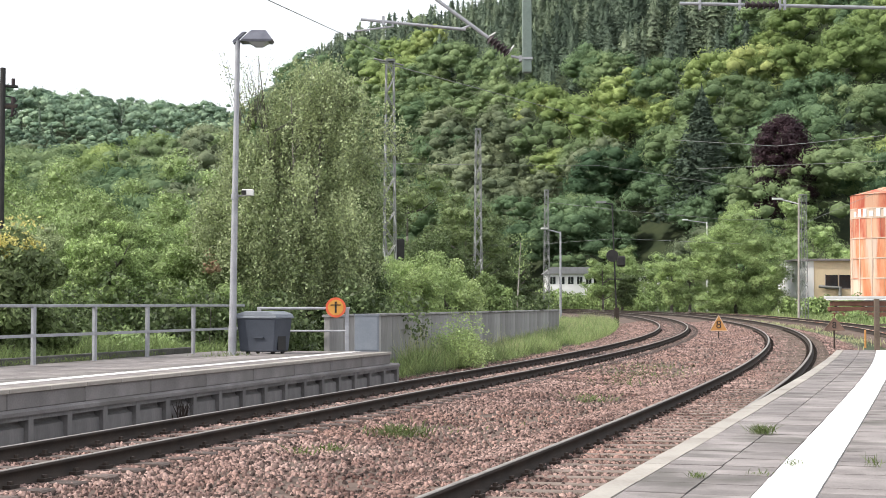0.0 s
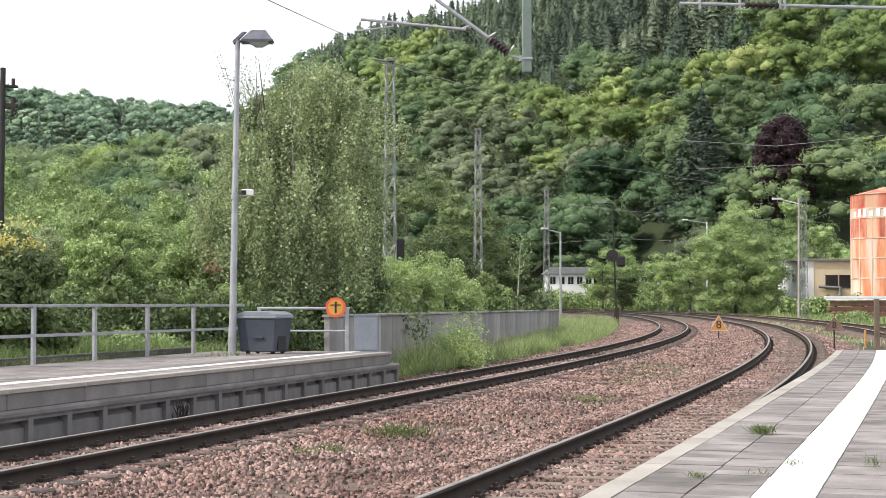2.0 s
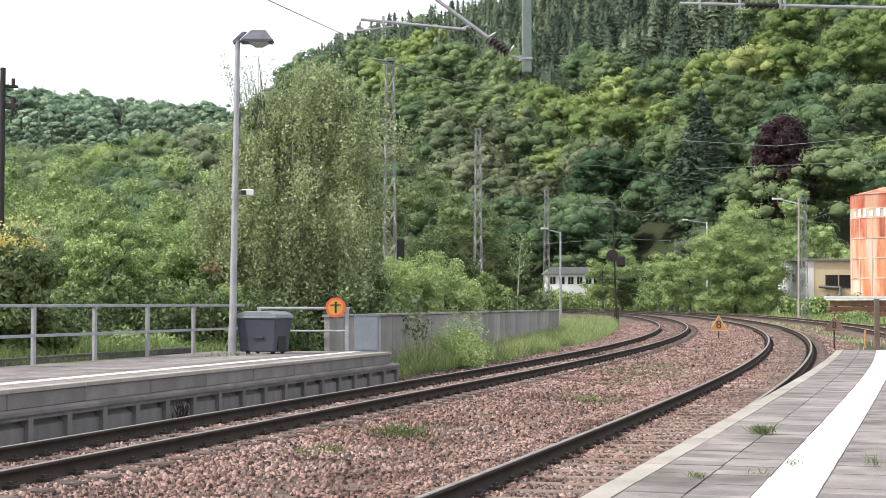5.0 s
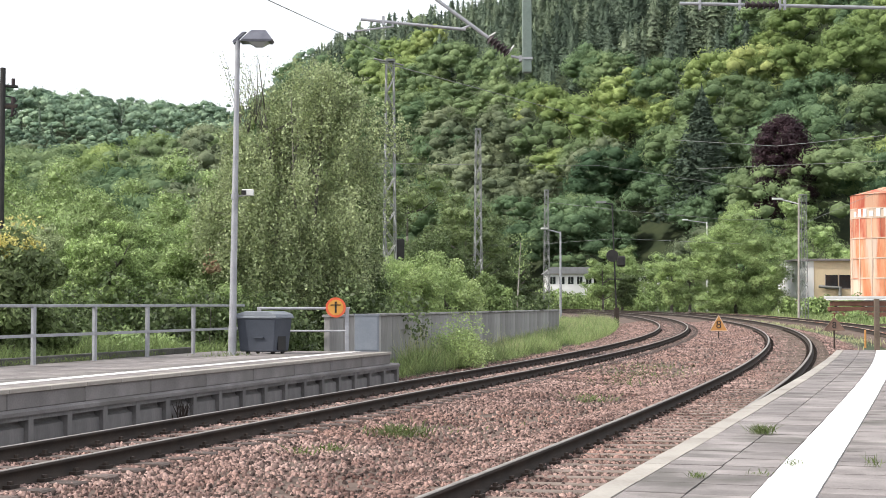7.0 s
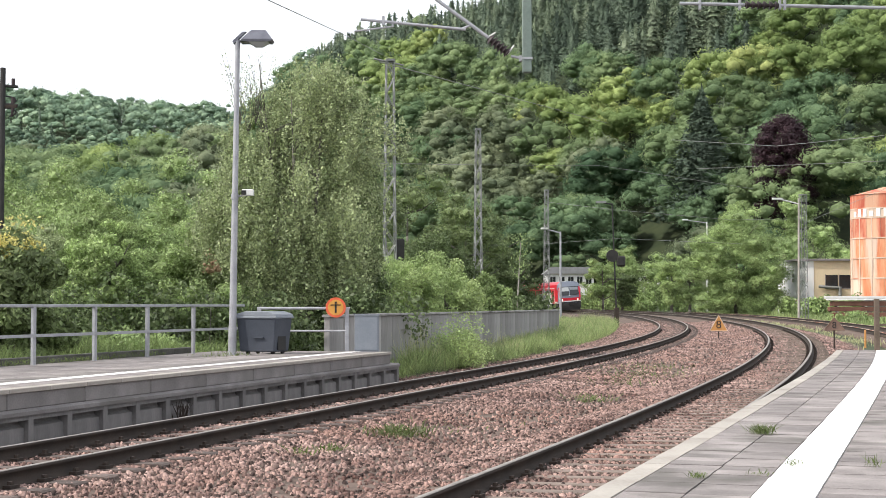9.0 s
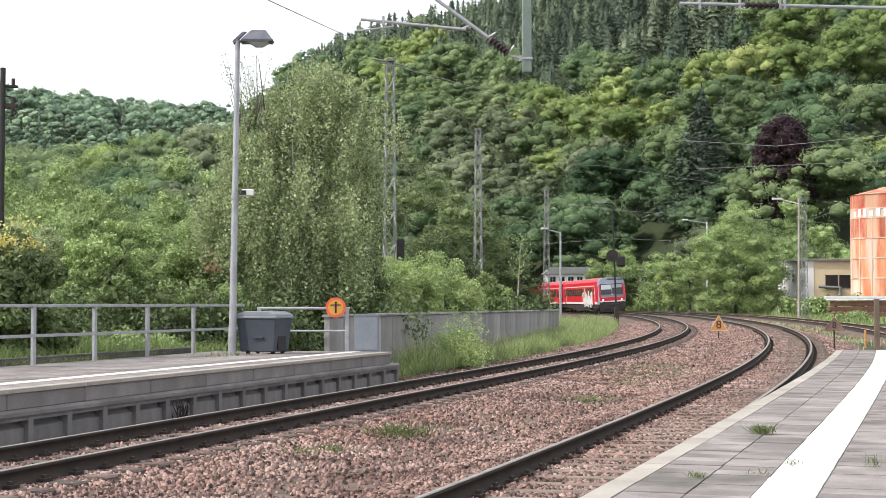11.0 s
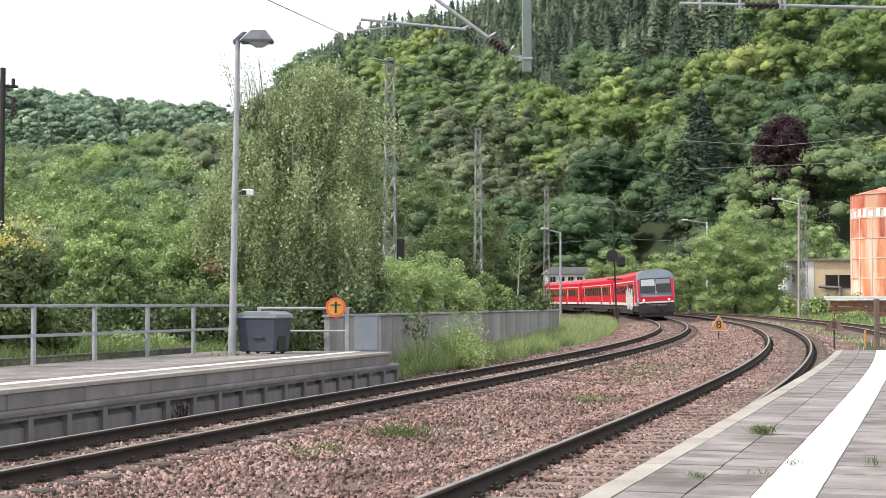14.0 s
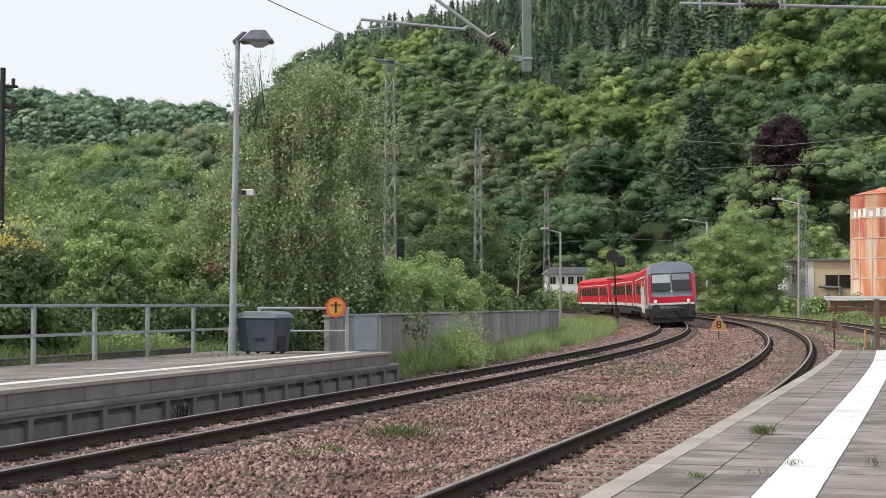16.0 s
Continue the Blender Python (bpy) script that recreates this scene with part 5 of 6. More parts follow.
# ---- signs and posts by the tracks ----
def text_mesh(body, size, mat):
    cu = bpy.data.curves.new("figure", "FONT")
    cu.body, cu.size, cu.align_x, cu.align_y, cu.extrude = body, size, "CENTER", "CENTER", 0.003
    o = bpy.data.objects.new("figure", cu)
    scene.collection.objects.link(o)
    bpy.context.view_layer.update()
    me = bpy.data.meshes.new_from_object(o.evaluated_get(bpy.context.evaluated_depsgraph_get()))
    bpy.data.objects.remove(o)
    me.materials.clear()
    me.materials.append(mat)
    return me


def speed_board(x, y, zc, w, h, zb, mat, rim, label, rz=0.0):
    t = thing("speed_board", label, "railway sign", (x, y, zb), rz, group="speed boards")
    z0 = zc - zb - h / 2
    part("post", rod((0, 0.03, -0.25), (0, 0.03, z0 + h * 0.6), 0.028), M["iron"], t)
    part("board", prism([(-w / 2, z0), (w / 2, z0), (0.02, z0 + h), (-0.02, z0 + h)], -0.01, 0.012), mat, t)
    bm = bmesh.new()
    for a, b in (((-w / 2, z0), (w / 2, z0)), ((w / 2, z0), (0, z0 + h)), ((0, z0 + h), (-w / 2, z0))):
        rod((a[0], -0.012, a[1]), (b[0], -0.012, b[1]), 0.014, bm=bm, seg=4)
    part("rim", bm, rim, t)
    f = part("figure", text_mesh("8", h * 0.72, M["black"]), None, t)
    f.matrix_basis = pose(0, -0.016, z0 + h * 0.38, 90, 0, 0)


speed_board(12.88, 70.0, 0.84, 0.82, 0.72, float(rise(70)) - 0.35, M["amber"], M["rustrim"], "triangular yellow speed board with a black figure", -4)
speed_board(14.1, 54.0, 1.01, 0.74, 0.46, float(rise(54)) - 0.3, M["rustsign"], M["rustsign"], "faded brown triangular speed board with a black figure", -6)


def marker_post():
    t = thing("marker_post", "small yellow marker post by the siding", "post", (17.47, 62.0, gz(17.47, 62.0)))
    part("post", rod((0, 0, -0.1), (0, 0, 0.70), 0.04, seg=10), M["amber"], t)
    part("cap", rod((0, 0, 0.70), (0, 0, 0.75), 0.05, 0.02, seg=10), M["amber"], t)


def end_barrier():
    t = thing("platform_barrier", "brown post with a white crossbar at the platform end", "barrier", (9.93, 34.3, RZ - 0.12))
    part("post", box((-0.055, 0.055, -0.05, 0.05, 0.0, 1.30)), M["timber"], t, bevel=0.008)
    part("crossbar", box((-1.2, 1.6, -0.03, 0.03, 1.30, 1.36)), M["trainwhite"], t, bevel=0.006)
    for z in (0.42, 0.68):
        part("rail", box((0.055, 1.5, -0.02, 0.02, z, z + 0.05)), M["timber"], t)
    part("post", box((1.5, 1.6, -0.05, 0.05, 0.0, 1.30)), M["timber"], t)


marker_post()
end_barrier()


# ---- siding behind the platform track ----
def siding():
    t = thing("railway_track", "rusty brown siding track curving past the yard", "railway track", group="tracks of the station", kind="structure")
    a, b = s_at(RIGHT, 48), s_at(RIGHT, 175)
    for off in (4.7, 6.2):
        r = part("rail", sweep(RIGHT, a, b, 1.0, RAIL, "rail", M["rail"], off, 0.0), None, t)
        part("running_band", sweep(RIGHT, a, b, 1.0, BAND, "running_band", M["rustrim"], off, 0.0), None, r)
    bed = sweep(RIGHT, a, b, 2.0, [(-1.6, -0.5), (1.6, -0.5), (1.4, -0.22), (-1.4, -0.22)], "bed", M["ballast_bed"], 5.45, 0.0)
    part("bed", bed, None, t)


siding()


# ---- buildings and silo in the yard ----
def yard_building():
    t = thing("yard_building", "flat-roofed cream and white yard building", "building", (36.7, 150.0, gz(36.7, 150) - 0.3), -2)
    part("front_wall", box((0.0, 9.5, 0.0, 0.35, 0, 6.0)), M["plaster"], t)
    part("corner_pier", box((-0.05, 0.45, -0.05, 0.3, 0, 6.0)), M["whitewash"], t, "pale corner pier")
    s = part("side_wall", box((-0.35, 0.0, 0.0, 9.0, 0, 6.0)), M["whitewash"], t, "white side wall")
    s.matrix_basis = pose(0, 0, 0, 0, 0, 7)
    part("back_wall", box((-1.2, 9.5, 8.4, 8.8, 0, 6.0)), M["plaster"], t)
    part("roof", box((-1.3, 9.9, -0.3, 9.0, 6.0, 6.22)), M["concrete"], t, bevel=0.03)
    for i in range(3):
        w = part("window", box((1.65 + i * 1.35, 2.85 + i * 1.35, -0.02, 0.1, 3.3, 4.6)), M["glass"], t)
        part("window_frame", box((1.6 + i * 1.35, 2.9 + i * 1.35, -0.05, -0.02, 3.22, 3.30), (1.58 + i * 1.35, 1.65 + i * 1.35, -0.05, -0.02, 3.2, 4.7)), M["concrete"], w)
    p = part("pipe", rod((0.9, -0.25, 3.45), (3.0, -0.25, 3.30), 0.14), M["lattice"], t, "grey elbow pipe")
    part("pipe_drop", rod((3.0, -0.25, 3.42), (3.0, -0.25, 0.8), 0.16), M["lattice"], p)
    for z in (3.9, 4.4):
        part("side_window", box((-0.95, -0.9, 3.0, 3.8, z, z + 0.4)), M["glass"], t)


def rust_silo():
    t = thing("silo", "big rusty orange steel silo with pale seams", "silo", (41.7, 140.0, 0))
    R = 3.42
    zs = [2.35, 4.15, 6.0, 7.85, 9.75, 10.6, 11.9]
    n = 16
    for k in range(len(zs) - 1):
        z0, z1 = zs[k], zs[k + 1]
        mat = M["rustpale"] if k < 3 else M["rust"] if k != 4 else M["rustrim"]
        a = 2 * math.pi / n
        for i in range(n):
            bm = bmesh.new()
            vs = []
            for j in range(4):
                q = a * (i + j / 3 * 0.985) + 0.1 * k
                vs.append((bm.verts.new((R * math.cos(q), R * math.sin(q), z0 + 0.02)), bm.verts.new((R * math.cos(q), R * math.sin(q), z1 - 0.02))))
            for j in range(3):
                bm.faces.new((vs[j][0], vs[j + 1][0], vs[j + 1][1], vs[j][1]))
            part("plate", bm, mat, t)
        part("seam_ring", rod((0, 0, z0 - 0.06), (0, 0, z0 + 0.06), R + 0.05, seg=48), M["rustrim"], t)
    part("liner", rod((0, 0, 2.3), (0, 0, 11.85), R - 0.06, seg=48), M["rustrim"], t)
    for i in range(16):
        q = i * math.pi / 8 + 0.05
        sm = part("vertical_seam", box((-0.05, 0.05, -0.03, 0.03, 2.4, 9.7)), M["rustrim"], t)
        sm.matrix_basis = pose(math.cos(q) * (R + 0.01), math.sin(q) * (R + 0.01), 0, 0, 0, math.degrees(q) + 90)
    part("roof", rod((0, 0, 11.9), (0, 0, 12.7), R + 0.08, 0.5, seg=48), M["rust"], t)
    for i in range(12):
        q = math.radians(195 + i * 11)
        b = part("lettering_bar", box((-0.19, 0.19, -0.02, 0.02, -0.36, 0.36 if i % 3 else 0.15)), M["whitewash"], t, "white painted lettering as bars")
        b.matrix_basis = pose(math.cos(q) * (R + 0.03), math.sin(q) * (R + 0.03), 10.2, 0, 0, math.degrees(q) + 90)
    part("plinth", rod((0, 0, -0.5), (0, 0, 2.35), R + 0.3, seg=24), M["oldkerb"], t, "dark brick plinth")


def white_house(x, y, w, d, z0, zw, zr, label, rz):
    t = thing("house", label, "house", (x, y, z0), rz, group="houses behind the line")
    part("wall", box((0, w, 0, d, -3.0, zw - z0)), M["whitewash"], t)
    part("roof", prism([(-0.4, zw - z0), (w + 0.4, zw - z0), (w * 0.9, zr - z0), (w * 0.12, zr - z0)], -0.5, d + 0.5), M["slate"], t, "grey slate roof")
    for i in range(int(w / 1.5)):
        v = part("window", box((0.7 + i * 1.5, 1.6 + i * 1.5, -0.03, 0.05, zw - z0 - 1.75, zw - z0 - 0.5)), M["glass"], t)
        part("window_frame", box((0.66 + i * 1.5, 0.7 + i * 1.5, -0.05, 0.02, zw - z0 - 1.8, zw - z0 - 0.45), (1.12 + i * 1.5, 1.18 + i * 1.5, -0.05, 0.02, zw - z0 - 1.8, zw - z0 - 0.45)), M["whitewash"], v)
    part("balcony", box((-0.1, w * 0.45, -0.9, 0.0, 0.2, 0.3), (-0.1, w * 0.45, -0.9, -0.85, 0.3, 0.9)), M["whitewash"], t)


yard_building()
rust_silo()


def timber_stack():
    t = thing("timber_stack", "stack of reddish brown beams with pale battens", "timber stack", (31.6, 112.0, gz(31.6, 112.0)), -6)
    for k in range(4):
        for j in range(3):
            b = part("beam", box((-2.6 + 0.15 * (k % 2), 2.7 - 0.1 * j, 0.42 * j, 0.42 * j + 0.38, 0.12 + 0.42 * k, 0.46 + 0.42 * k)), M["beam"], t, bevel=0.02)
        for x in (-2.0, 0.0, 2.0):
            part("batten", box((x - 0.06, x + 0.06, -0.04, 1.3, 0.04 + 0.42 * k, 0.12 + 0.42 * k)), M["edge"], t)
    for i in range(8):
        part("cover_board", box((-2.7 + i * 0.68, -2.15 + i * 0.68, -0.1, 1.3, 1.80, 1.90)), M["whitewash"], t, "pale cover board")


timber_stack()
white_house(17.2, 250.0, 8.0, 7.0, 3.4, 6.9, 8.0, "white house with grey roof behind the line", 0)
white_house(32.4, 250.0, 7.0, 7.0, 3.6, 6.8, 8.0, "white house partly hidden by trees", -8)


# ---- grasses and weeds ----
def blades(name, label, mat, pts, h0, h1, width, seed, lean=0.35):
    r = np.random.default_rng(seed)
    n = len(pts)
    a = r.uniform(0, 6.28, n)
    tuft = np.array([noise.noise(Vector((p[0] * 0.9, p[1] * 0.5, 5.0))) for p in pts])
    h = r.uniform(h0, h1, n) * (1.0 + 0.75 * tuft)
    d = np.stack([np.cos(a), np.sin(a), np.zeros(n)], -1)
    tip = pts + np.stack([r.normal(0, lean, n) * h, r.normal(0, lean, n) * h, h], -1)
    mid = (pts + tip) / 2 + np.array([0, 0, 1]) * (h * 0.12)[:, None]
    w = width * r.uniform(0.7, 1.3, n)[:, None]
    v = np.stack([pts - d * w, mid - d * w * 0.6, tip, mid + d * w * 0.8], 1).reshape(-1, 3)
    ob = new(name, fast_mesh(name, v, np.arange(n * 4).reshape(n, 4), mat))
    return tagged(ob, label, "grass", kind="stuff")


def strip_points(track, y0, y1, o0, o1, n, seed, power=1.0, bare=0.0):
    r = np.random.default_rng(seed)
    s = s_at(track, y0) + (s_at(track, y1) - s_at(track, y0)) * r.random(n) ** power
    o = r.uniform(o0, o1, n)
    x, y, h = along(track, s, o)
    keep = np.array([noise.noise(Vector((a * 0.5, b * 0.35, 1.0))) > bare - 0.5 for a, b in zip(x, y)])
    x, y = x[keep], y[keep]
    return np.stack([x, y, ground_z(x, y)], -1)


def build_grass():
    blades("verge_grass", "tall fresh green grass on the verge beside the track", M["grass"], strip_points(LEFT, 37, 112, -7.2, -3.3, 64000, 1, 1.1, 0.2), 0.2, 0.68, 0.010, 5, 0.4)
    blades("verge_grass", "pale seeding grass stems on the verge", M["straw"], strip_points(LEFT, 40, 118, -7.0, -3.4, 9000, 2, 1.0, 0.35), 0.35, 0.8, 0.009, 6, 0.25)
    r = np.random.default_rng(18)
    yy = 41.0 + 14.0 * r.random(1500)
    xx = -2.25 + 0.2133 * (yy - 37.5) + 0.2 + np.abs(r.normal(0, 0.3, 1500))
    blades("dry_reeds", "tall pale dry stalks against the low wall", M["straw"], np.stack([xx, yy, ground_z(xx, yy)], -1)[::2], 0.5, 1.1, 0.007, 23, 0.18)
    r = np.random.default_rng(8)
    q = [lp(a, b) for a, b in zip(r.uniform(-15, 1.5, 16000), r.uniform(4.55, 8.5, 16000))]
    pts = np.array([(p.x, p.y, max(gz(p.x, p.y), 0.45)) for p in q])
    blades("meadow_grass", "rough grass behind the platform railing, green darkened for shadow", M["meadow"], pts, 0.15, 0.5, 0.008, 9, 0.5)
    blades("yard_grass", "low green weeds beside the siding", M["grass"], strip_points(RIGHT, 60, 175, 7.5, 22.0, 26000, 3, 0.8, 0.2), 0.15, 0.7, 0.035, 11)
    blades("yard_grass", "sparse weeds between track and siding", M["straw"], strip_points(RIGHT, 50, 150, 2.6, 4.2, 5000, 4, 0.8, 0.45), 0.08, 0.25, 0.02, 12)
    # weed patches in the ballast and in platform joints
    rows = []
    for x, y, rad, n in ((-0.70, 21.3, 0.20, 420), (-0.45, 21.0, 0.16, 160), (-1.42, 19.1, 0.12, 130), (-1.75, 18.6, 0.12, 60), (2.80, 28.2, 0.22, 240), (4.7, 37.5, 0.75, 420), (5.3, 41.0, 0.8, 320), (3.9, 33.5, 0.5, 130), (0.3, 22.4, 0.5, 60)):
        a, b = r.normal(0, rad, n), r.normal(0, rad * 1.3, n)
        rows.append(np.stack([x + a, y + b, rise(y + b) - 0.24], -1))
    q = lp(-11.08, -0.09)
    w = np.stack([q.x + r.normal(0, 0.05, 70), q.y + r.normal(0, 0.1, 70), np.full(70, -0.25)], -1)
    blades("wall_weed", "dark dry weed growing against the platform wall", M["iron"], w, 0.15, 0.55, 0.012, 19, 0.3)
    q = [lp(a, b) for a, b in zip(r.uniform(-15, -3.2, 900), 4.2 - np.abs(r.normal(0, 0.09, 900)))] + [lp(-3.4 + r.normal(0, 0.5), 2.6 + r.normal(0, 0.25)) for _ in range(160)]
    blades("kerb_weeds", "short weeds along the kerb and round the bin", M["weed"], np.array([(p.x, p.y, LZ - 0.02) for p in q]), 0.03, 0.12, 0.008, 20, 0.7)
    blades("ballast_weeds", "small green weeds growing in the ballast", M["weed"], np.concatenate(rows)[::2], 0.05, 0.17, 0.013, 14, 0.9)
    rows = []
    for x, y, rad, n in ((2.56, 12.05, 0.045, 230), (1.53, 9.02, 0.03, 70), (1.95, 9.2, 0.04, 30), (2.25, 9.7, 0.03, 30), (2.75, 9.6, 0.03, 30)):
        rows.append(np.stack([x + r.normal(0, rad, n), y + r.normal(0, rad, n), np.full(n, RZ)], -1))
    blades("platform_weeds", "tufts of grass in the platform joints", M["weed"], np.concatenate(rows), 0.03, 0.085, 0.004, 15, 0.8)


build_grass()


# ---- red diesel railcar ----
CAR = 27.0


def body_profile(w=1.42, z0=0.95, z1=3.62):
    pts = [(-w + 0.05, z0), (-w, z0 + 0.25), (-w, 2.75)]
    for i in range(0, 9):
        a = math.radians(180 - i * 22.5)
        pts.append((w * 0.985 * math.copysign(abs(math.cos(a)) ** 0.62, math.cos(a)), 2.9 + (z1 - 2.9) * abs(math.sin(a)) ** 0.8))
    return pts + [(w, 2.75), (w, z0 + 0.25), (w - 0.05, z0)]


def side_band(name, x, y0, y1, z0, z1, mat, parent, out=0.006, label=""):
    return part(name, box((x - (0.012 if x > 0 else out), x + (out if x > 0 else 0.012), y0, y1, z0, z1)), mat, parent, label)


def railcar(cab):
    """One car: local y along the car, its leading end at -CAR/2, z from the rails."""
    t = thing("railcar", "red and white diesel railcar with grey cab front" if cab else "red and white railcar coupled behind", "railcar", group="cars of the train")
    h = CAR / 2
    front = -h + (0.75 if cab else 0.3)
    prof = body_profile()
    body = part("body", prism([(x, z) for x, z in prof if z <= 2.76], front, h - 0.3), M["red"], t)
    part("roof", prism([(x, z) for x, z in prof if z >= 2.75], front, h - 0.3), M["red"], t, "red roof edge", smooth=False)
    part("roof_deck", prism([(x * 0.72, z + 0.02) for x, z in prof if z >= 3.28] + [(0.9, 3.1), (-0.9, 3.1)], front, h - 0.3), M["roofgrey"], t, "grey roof top")
    for x in (-1.42, 1.42):
        side_band("white_band", x, front + 0.02, h - 0.32, 0.98, 1.20, M["trainwhite"], t, label="white waist line above the underframe")
        side_band("cantrail_line", x, front + 1.2, h - 1.0, 2.80, 2.88, M["trainwhite"], t, out=0.008)
        y = front + 3.2
        k = 0
        while y < h - 2.4:
            if abs(y - (front + 8.4)) < 0.8 or y > h - 3.6:
                y += 1.7
                continue
            side_band("window", x, y, y + 1.25, 1.85, 2.62, M["glass"], t, out=0.012)
            y += 1.55
            k += 1
        for y0 in (front + 1.5, front + 8.3, h - 3.4):
            d = side_band("door", x, y0, y0 + 1.25, 1.0, 2.75, M["red"], t, out=0.02)
            side_band("door_window", x, y0 + 0.18, y0 + 0.52, 1.7, 2.6, M["glass"], d, out=0.03)
            side_band("door_window", x, y0 + 0.72, y0 + 1.06, 1.7, 2.6, M["glass"], d, out=0.03)
            side_band("door_edge", x, y0 - 0.14, y0 - 0.02, 1.0, 2.72, M["trainwhite"], d, out=0.022)
    for y0 in (front + 4.0, h - 4.0):
        b = part("bogie", box((-1.1, 1.1, y0 - 1.5, y0 + 1.5, 0.3, 0.75)), M["under"], t, bevel=0.05)
        for yy in (-1.0, 1.0):
            for xx in (-0.82, 0.70):
                part("wheel", rod((xx, y0 + yy, 0.42), (xx + 0.12, y0 + yy, 0.42), 0.42, seg=20), M["under"], b)
    part("underframe", box((-1.30, 1.30, front + 0.1, h - 0.4, 0.55, 0.97), (-1.25, 1.25, front + 6, h - 7, 0.32, 0.56)), M["under"], t)
    if cab:
        # sloped cab front
        def cab_solid(zs, depth_top, depth_low, w):
            bm = bmesh.new()
            rings = []
            for y, k in ((front + 0.02, 1.0), (-h + 0.25, 0.985), (-h, 0.90)):
                rings.append([bm.verts.new((x * k * w, y + (0.0 if k > 0.95 else depth_low) + max(0, z - 1.7) * (0.22 if k < 1 else 0.0) * (1.0 if k < 0.95 else 0.4), min(z, zs))) for x, z in prof])
            n = len(prof)
            for a, b in zip(rings, rings[1:]):
                for i in range(n):
                    bm.faces.new((a[i], a[(i + 1) % n], b[(i + 1) % n], b[i]))
            bm.faces.new(rings[-1])
            bm.faces.new(rings[0][::-1])
            bmesh.ops.recalc_face_normals(bm, faces=bm.faces[:])
            return bm
        c = part("cab", cab_solid(9, 0, 0, 1.0), M["traingrey"], t, "grey sloping cab front")
        slope = 0.22

        def fpl(x0, x1, z0, z1, out, mat, nm, parent, lab=""):
            bm = bmesh.new()
            vs = []
            for yy in (-out, 0.06):
                for x, z in ((x0, z0), (x1, z0), (x1, z1), (x0, z1)):
                    vs.append(bm.verts.new((x, -h + max(0, z - 1.7) * slope + yy, z)))
            for q in ((0, 1, 2, 3), (7, 6, 5, 4), (0, 4, 5, 1), (1, 5, 6, 2), (2, 6, 7, 3), (3, 7, 4, 0)):
                bm.faces.new([vs[i] for i in q])
            bmesh.ops.recalc_face_normals(bm, faces=bm.faces[:])
            return part(nm, bm, mat, parent, lab)
        ws = fpl(-1.12, 1.12, 1.98, 2.98, 0.02, M["glass"], "windscreen", c, "dark windscreen")
        fpl(-1.06, -0.06, 2.42, 2.90, 0.03, M["screen"], "sun_blind", c, "pale blind behind the windscreen")
        fpl(0.06, 1.06, 2.56, 2.90, 0.03, M["blindgrey"], "sun_blind", c, "half-lowered grey blind")
        fpl(-0.03, 0.03, 1.98, 2.98, 0.035, M["traingrey"], "windscreen_post", c)
        fpl(-1.26, 1.26, 1.28, 1.62, 0.025, M["red"], "red_front_band", c, "red band across the front")
        fpl(-1.26, 1.26, 1.16, 1.27, 0.03, M["trainwhite"], "white_front_line", c)
        fpl(-1.31, -1.155, 1.62, 2.92, 0.02, M["red"], "front_corner", c, "red cab corner")
        fpl(1.155, 1.31, 1.62, 2.92, 0.02, M["red"], "front_corner", c, "red cab corner")
        for x in (-1.42, 1.42):
            side_band("cab_side", x, -h + 0.30, front + 0.04, 1.22, 2.74, M["red"], c, out=0.010, label="red cab side")
        part("coupler", rod((0, -h - 0.42, 0.92), (0, -h + 0.05, 0.92), 0.10, seg=12), M["under"], c)
        for x in (-0.45, 0.45):
            part("brake_hose", rod((x, -h - 0.10, 1.02), (x * 0.8, -h - 0.16, 0.55), 0.025, seg=6), M["iron"], c)
        fpl(-0.9, -0.2, 1.96, 2.0, 0.04, M["black"], "wiper", c)
        fpl(0.2, 0.9, 1.96, 2.0, 0.04, M["black"], "wiper", c)
        fpl(-1.3, 1.3, 0.42, 1.14, 0.0, M["under"], "front_skirt", c, "black front skirt")
        for x in (-0.93, 0.93):
            part("headlamp", rod((x, -h - 0.05, 1.38), (x, -h + 0.03, 1.38), 0.07, seg=16), M["lamp"], c, "lit warm white headlamp")
            b = part("buffer", rod((x, -h - 0.45, 0.95), (x, -h + 0.05, 0.95), 0.09, seg=12), M["under"], c)
            part("buffer_head", rod((x, -h - 0.52, 0.95), (x, -h - 0.45, 0.95), 0.25, seg=20), M["under"], c)
        part("third_headlamp", rod((0, -h + 0.02, 1.92), (0, -h + 0.1, 1.92), 0.07, seg=12), M["trainwhite"], c)
        part("plough", prism([(-1.2, 0.15), (1.2, 0.15), (1.25, 0.5), (-1.25, 0.5)], -h + 0.1, -h + 0.4), M["under"], c)
        # pale scrawl on the side behind the front door
        for k in range(13):
            y0 = front + 3.4 + 0.5 * k
            z0, z1 = 0.86 + 0.22 * math.sin(k * 2.3), 1.95 + 0.38 * math.sin(k * 1.7 + 1.0)
            b = part("scrawl", box((-0.034, 0.012, -0.24, 0.24, z0, z1)), M["trainwhite"], t, "white painted scrawl", bevel=0.006)
            b.matrix_basis = pose(-1.42, y0, 0, 9 * math.sin(k * 3.1), 0, 0)
    else:
        part("gangway", box((-0.9, 0.9, -h - 0.05, -h + 0.35, 1.0, 3.3)), M["under"], t)
    part("end_wall", box((-1.3, 1.3, h - 0.34, h - 0.28, 0.95, 2.9)), M["under"], t)
    return t


CARS = [railcar(True), railcar(False), railcar(False)]


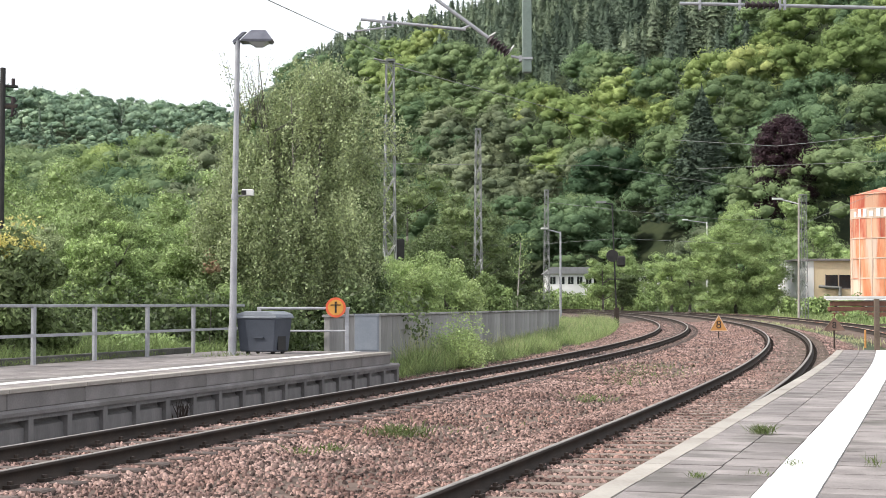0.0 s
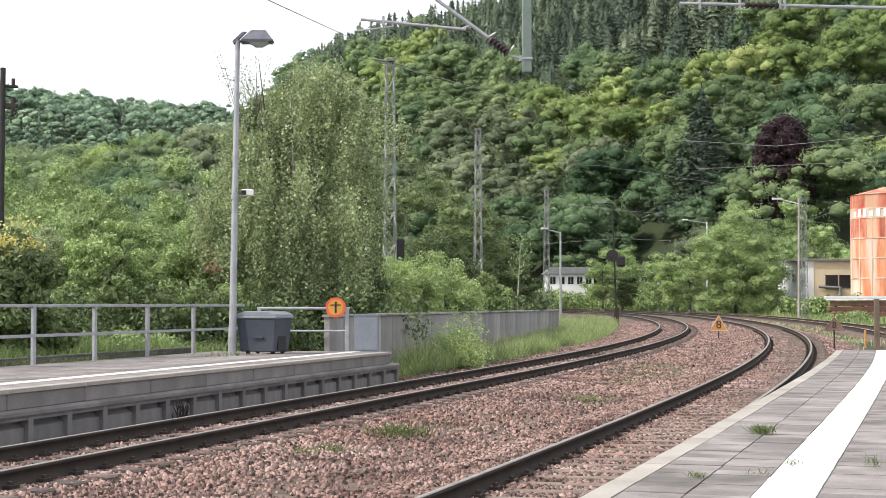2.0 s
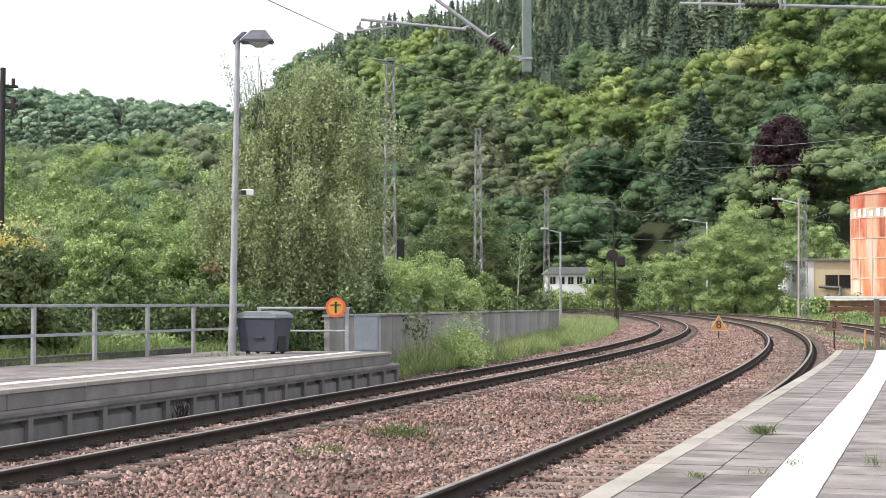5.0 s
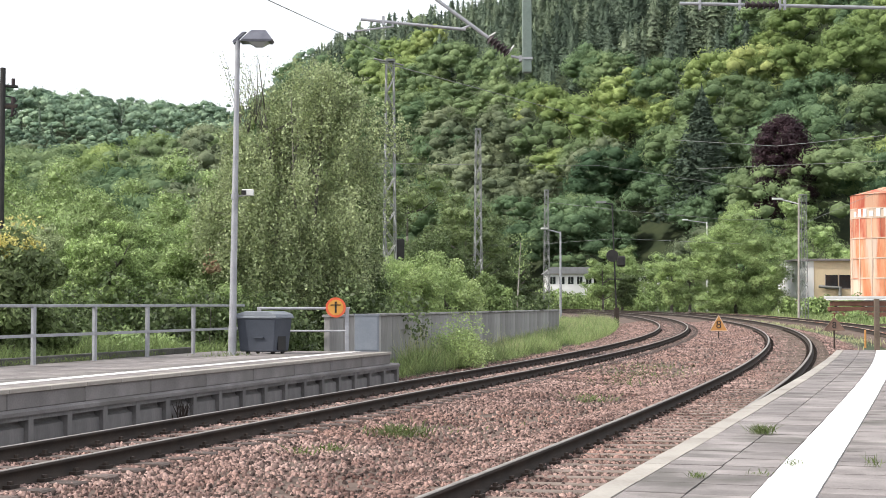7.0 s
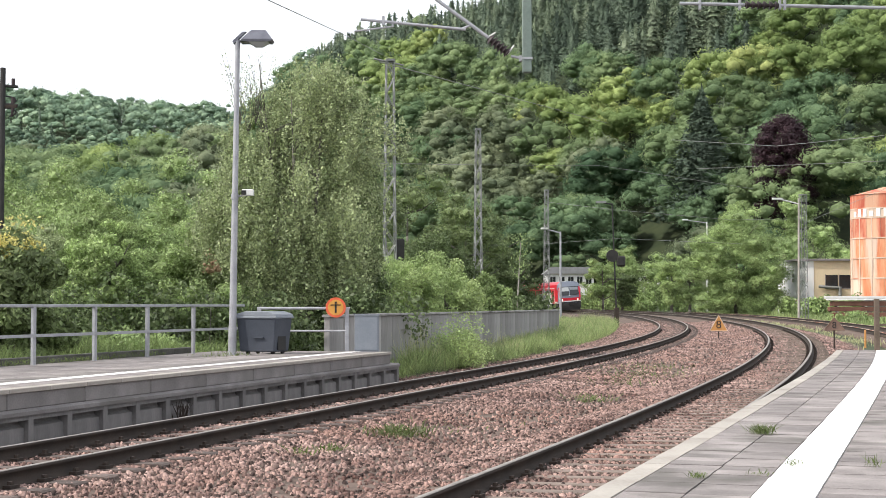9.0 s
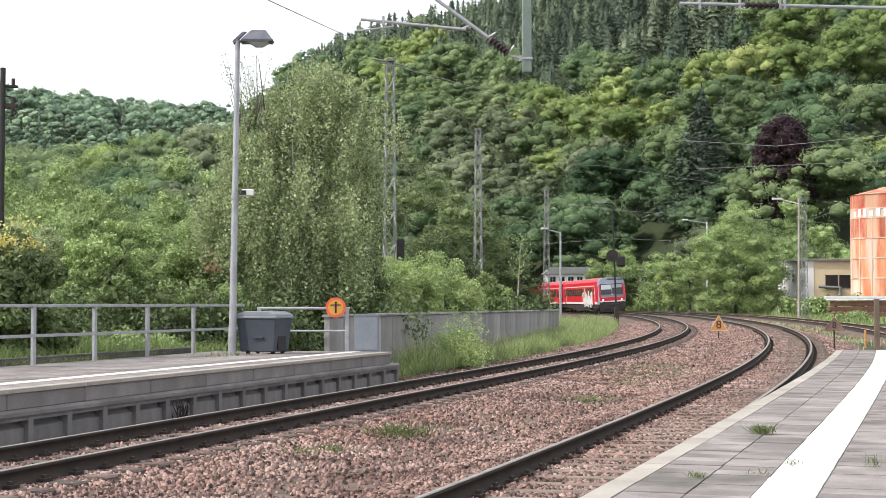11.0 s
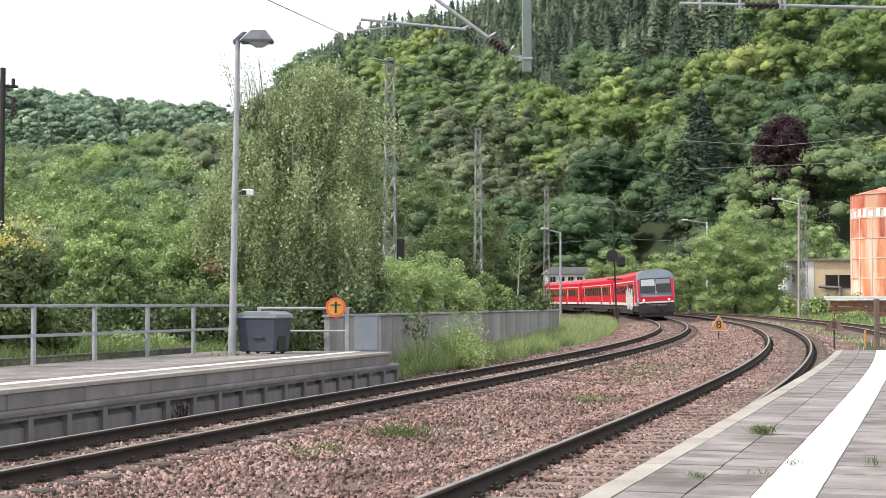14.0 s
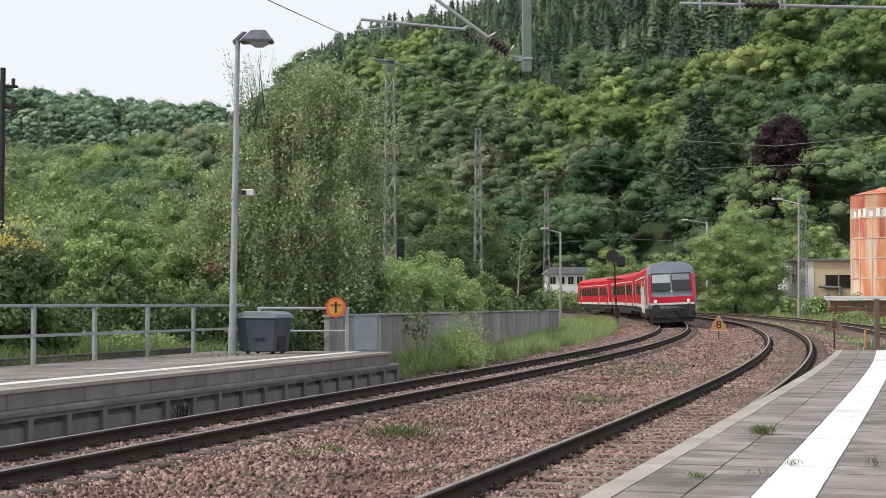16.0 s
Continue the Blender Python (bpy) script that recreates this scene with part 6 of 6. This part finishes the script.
def motions():
    """The train rolls in along the left track and slows from 20 to 12 m/s."""
    s_end = s_at(LEFT, 85.5)
    for i, car in enumerate(CARS):
        rows = []
        for k in range(0, 33):
            t = 0.5 * k
            s = s_end + 11.69 * (16.0 - t) + 0.269 * (16.0 - t) ** 2 + CAR * (i + 0.5)
            xa, ya, _ = along(LEFT, s - 9.5)
            xb, yb, _ = along(LEFT, s + 9.5)
            x, y = (xa + xb) / 2 - 0.12, (ya + yb) / 2
            head = math.degrees(math.atan2(-(xb - xa), yb - ya))
            za, zb = float(rise(ya)), float(rise(yb))
            c = float(cant(y))
            rows.append((t, pose(float(x), float(y), (za + zb) / 2 + c / 2, math.degrees(math.atan2(zb - za, 19.0)), -math.degrees(c / 1.505), head)))
        walk(car, rows)
    # the birch's boughs sway in the breeze
    for e, root, k in BOUGHS:
        big = 3.2 if k >= 20 else 1.5
        rows = []
        for j in range(0, 33):
            t = 0.5 * j
            a = big * (0.6 * math.sin(t * 1.5 + 0.35 * k) + 0.4 * math.sin(t * 2.7 + 1.3 * k) + 0.07 * (t - 8.0) * (k >= 20))
            b = 0.5 * big * math.sin(t * 2.1 + 0.9 * k)
            rows.append((t, Matrix.Translation(root) @ pose(0, 0, 0, b, a, 0)))
        walk(e, rows)


motions()
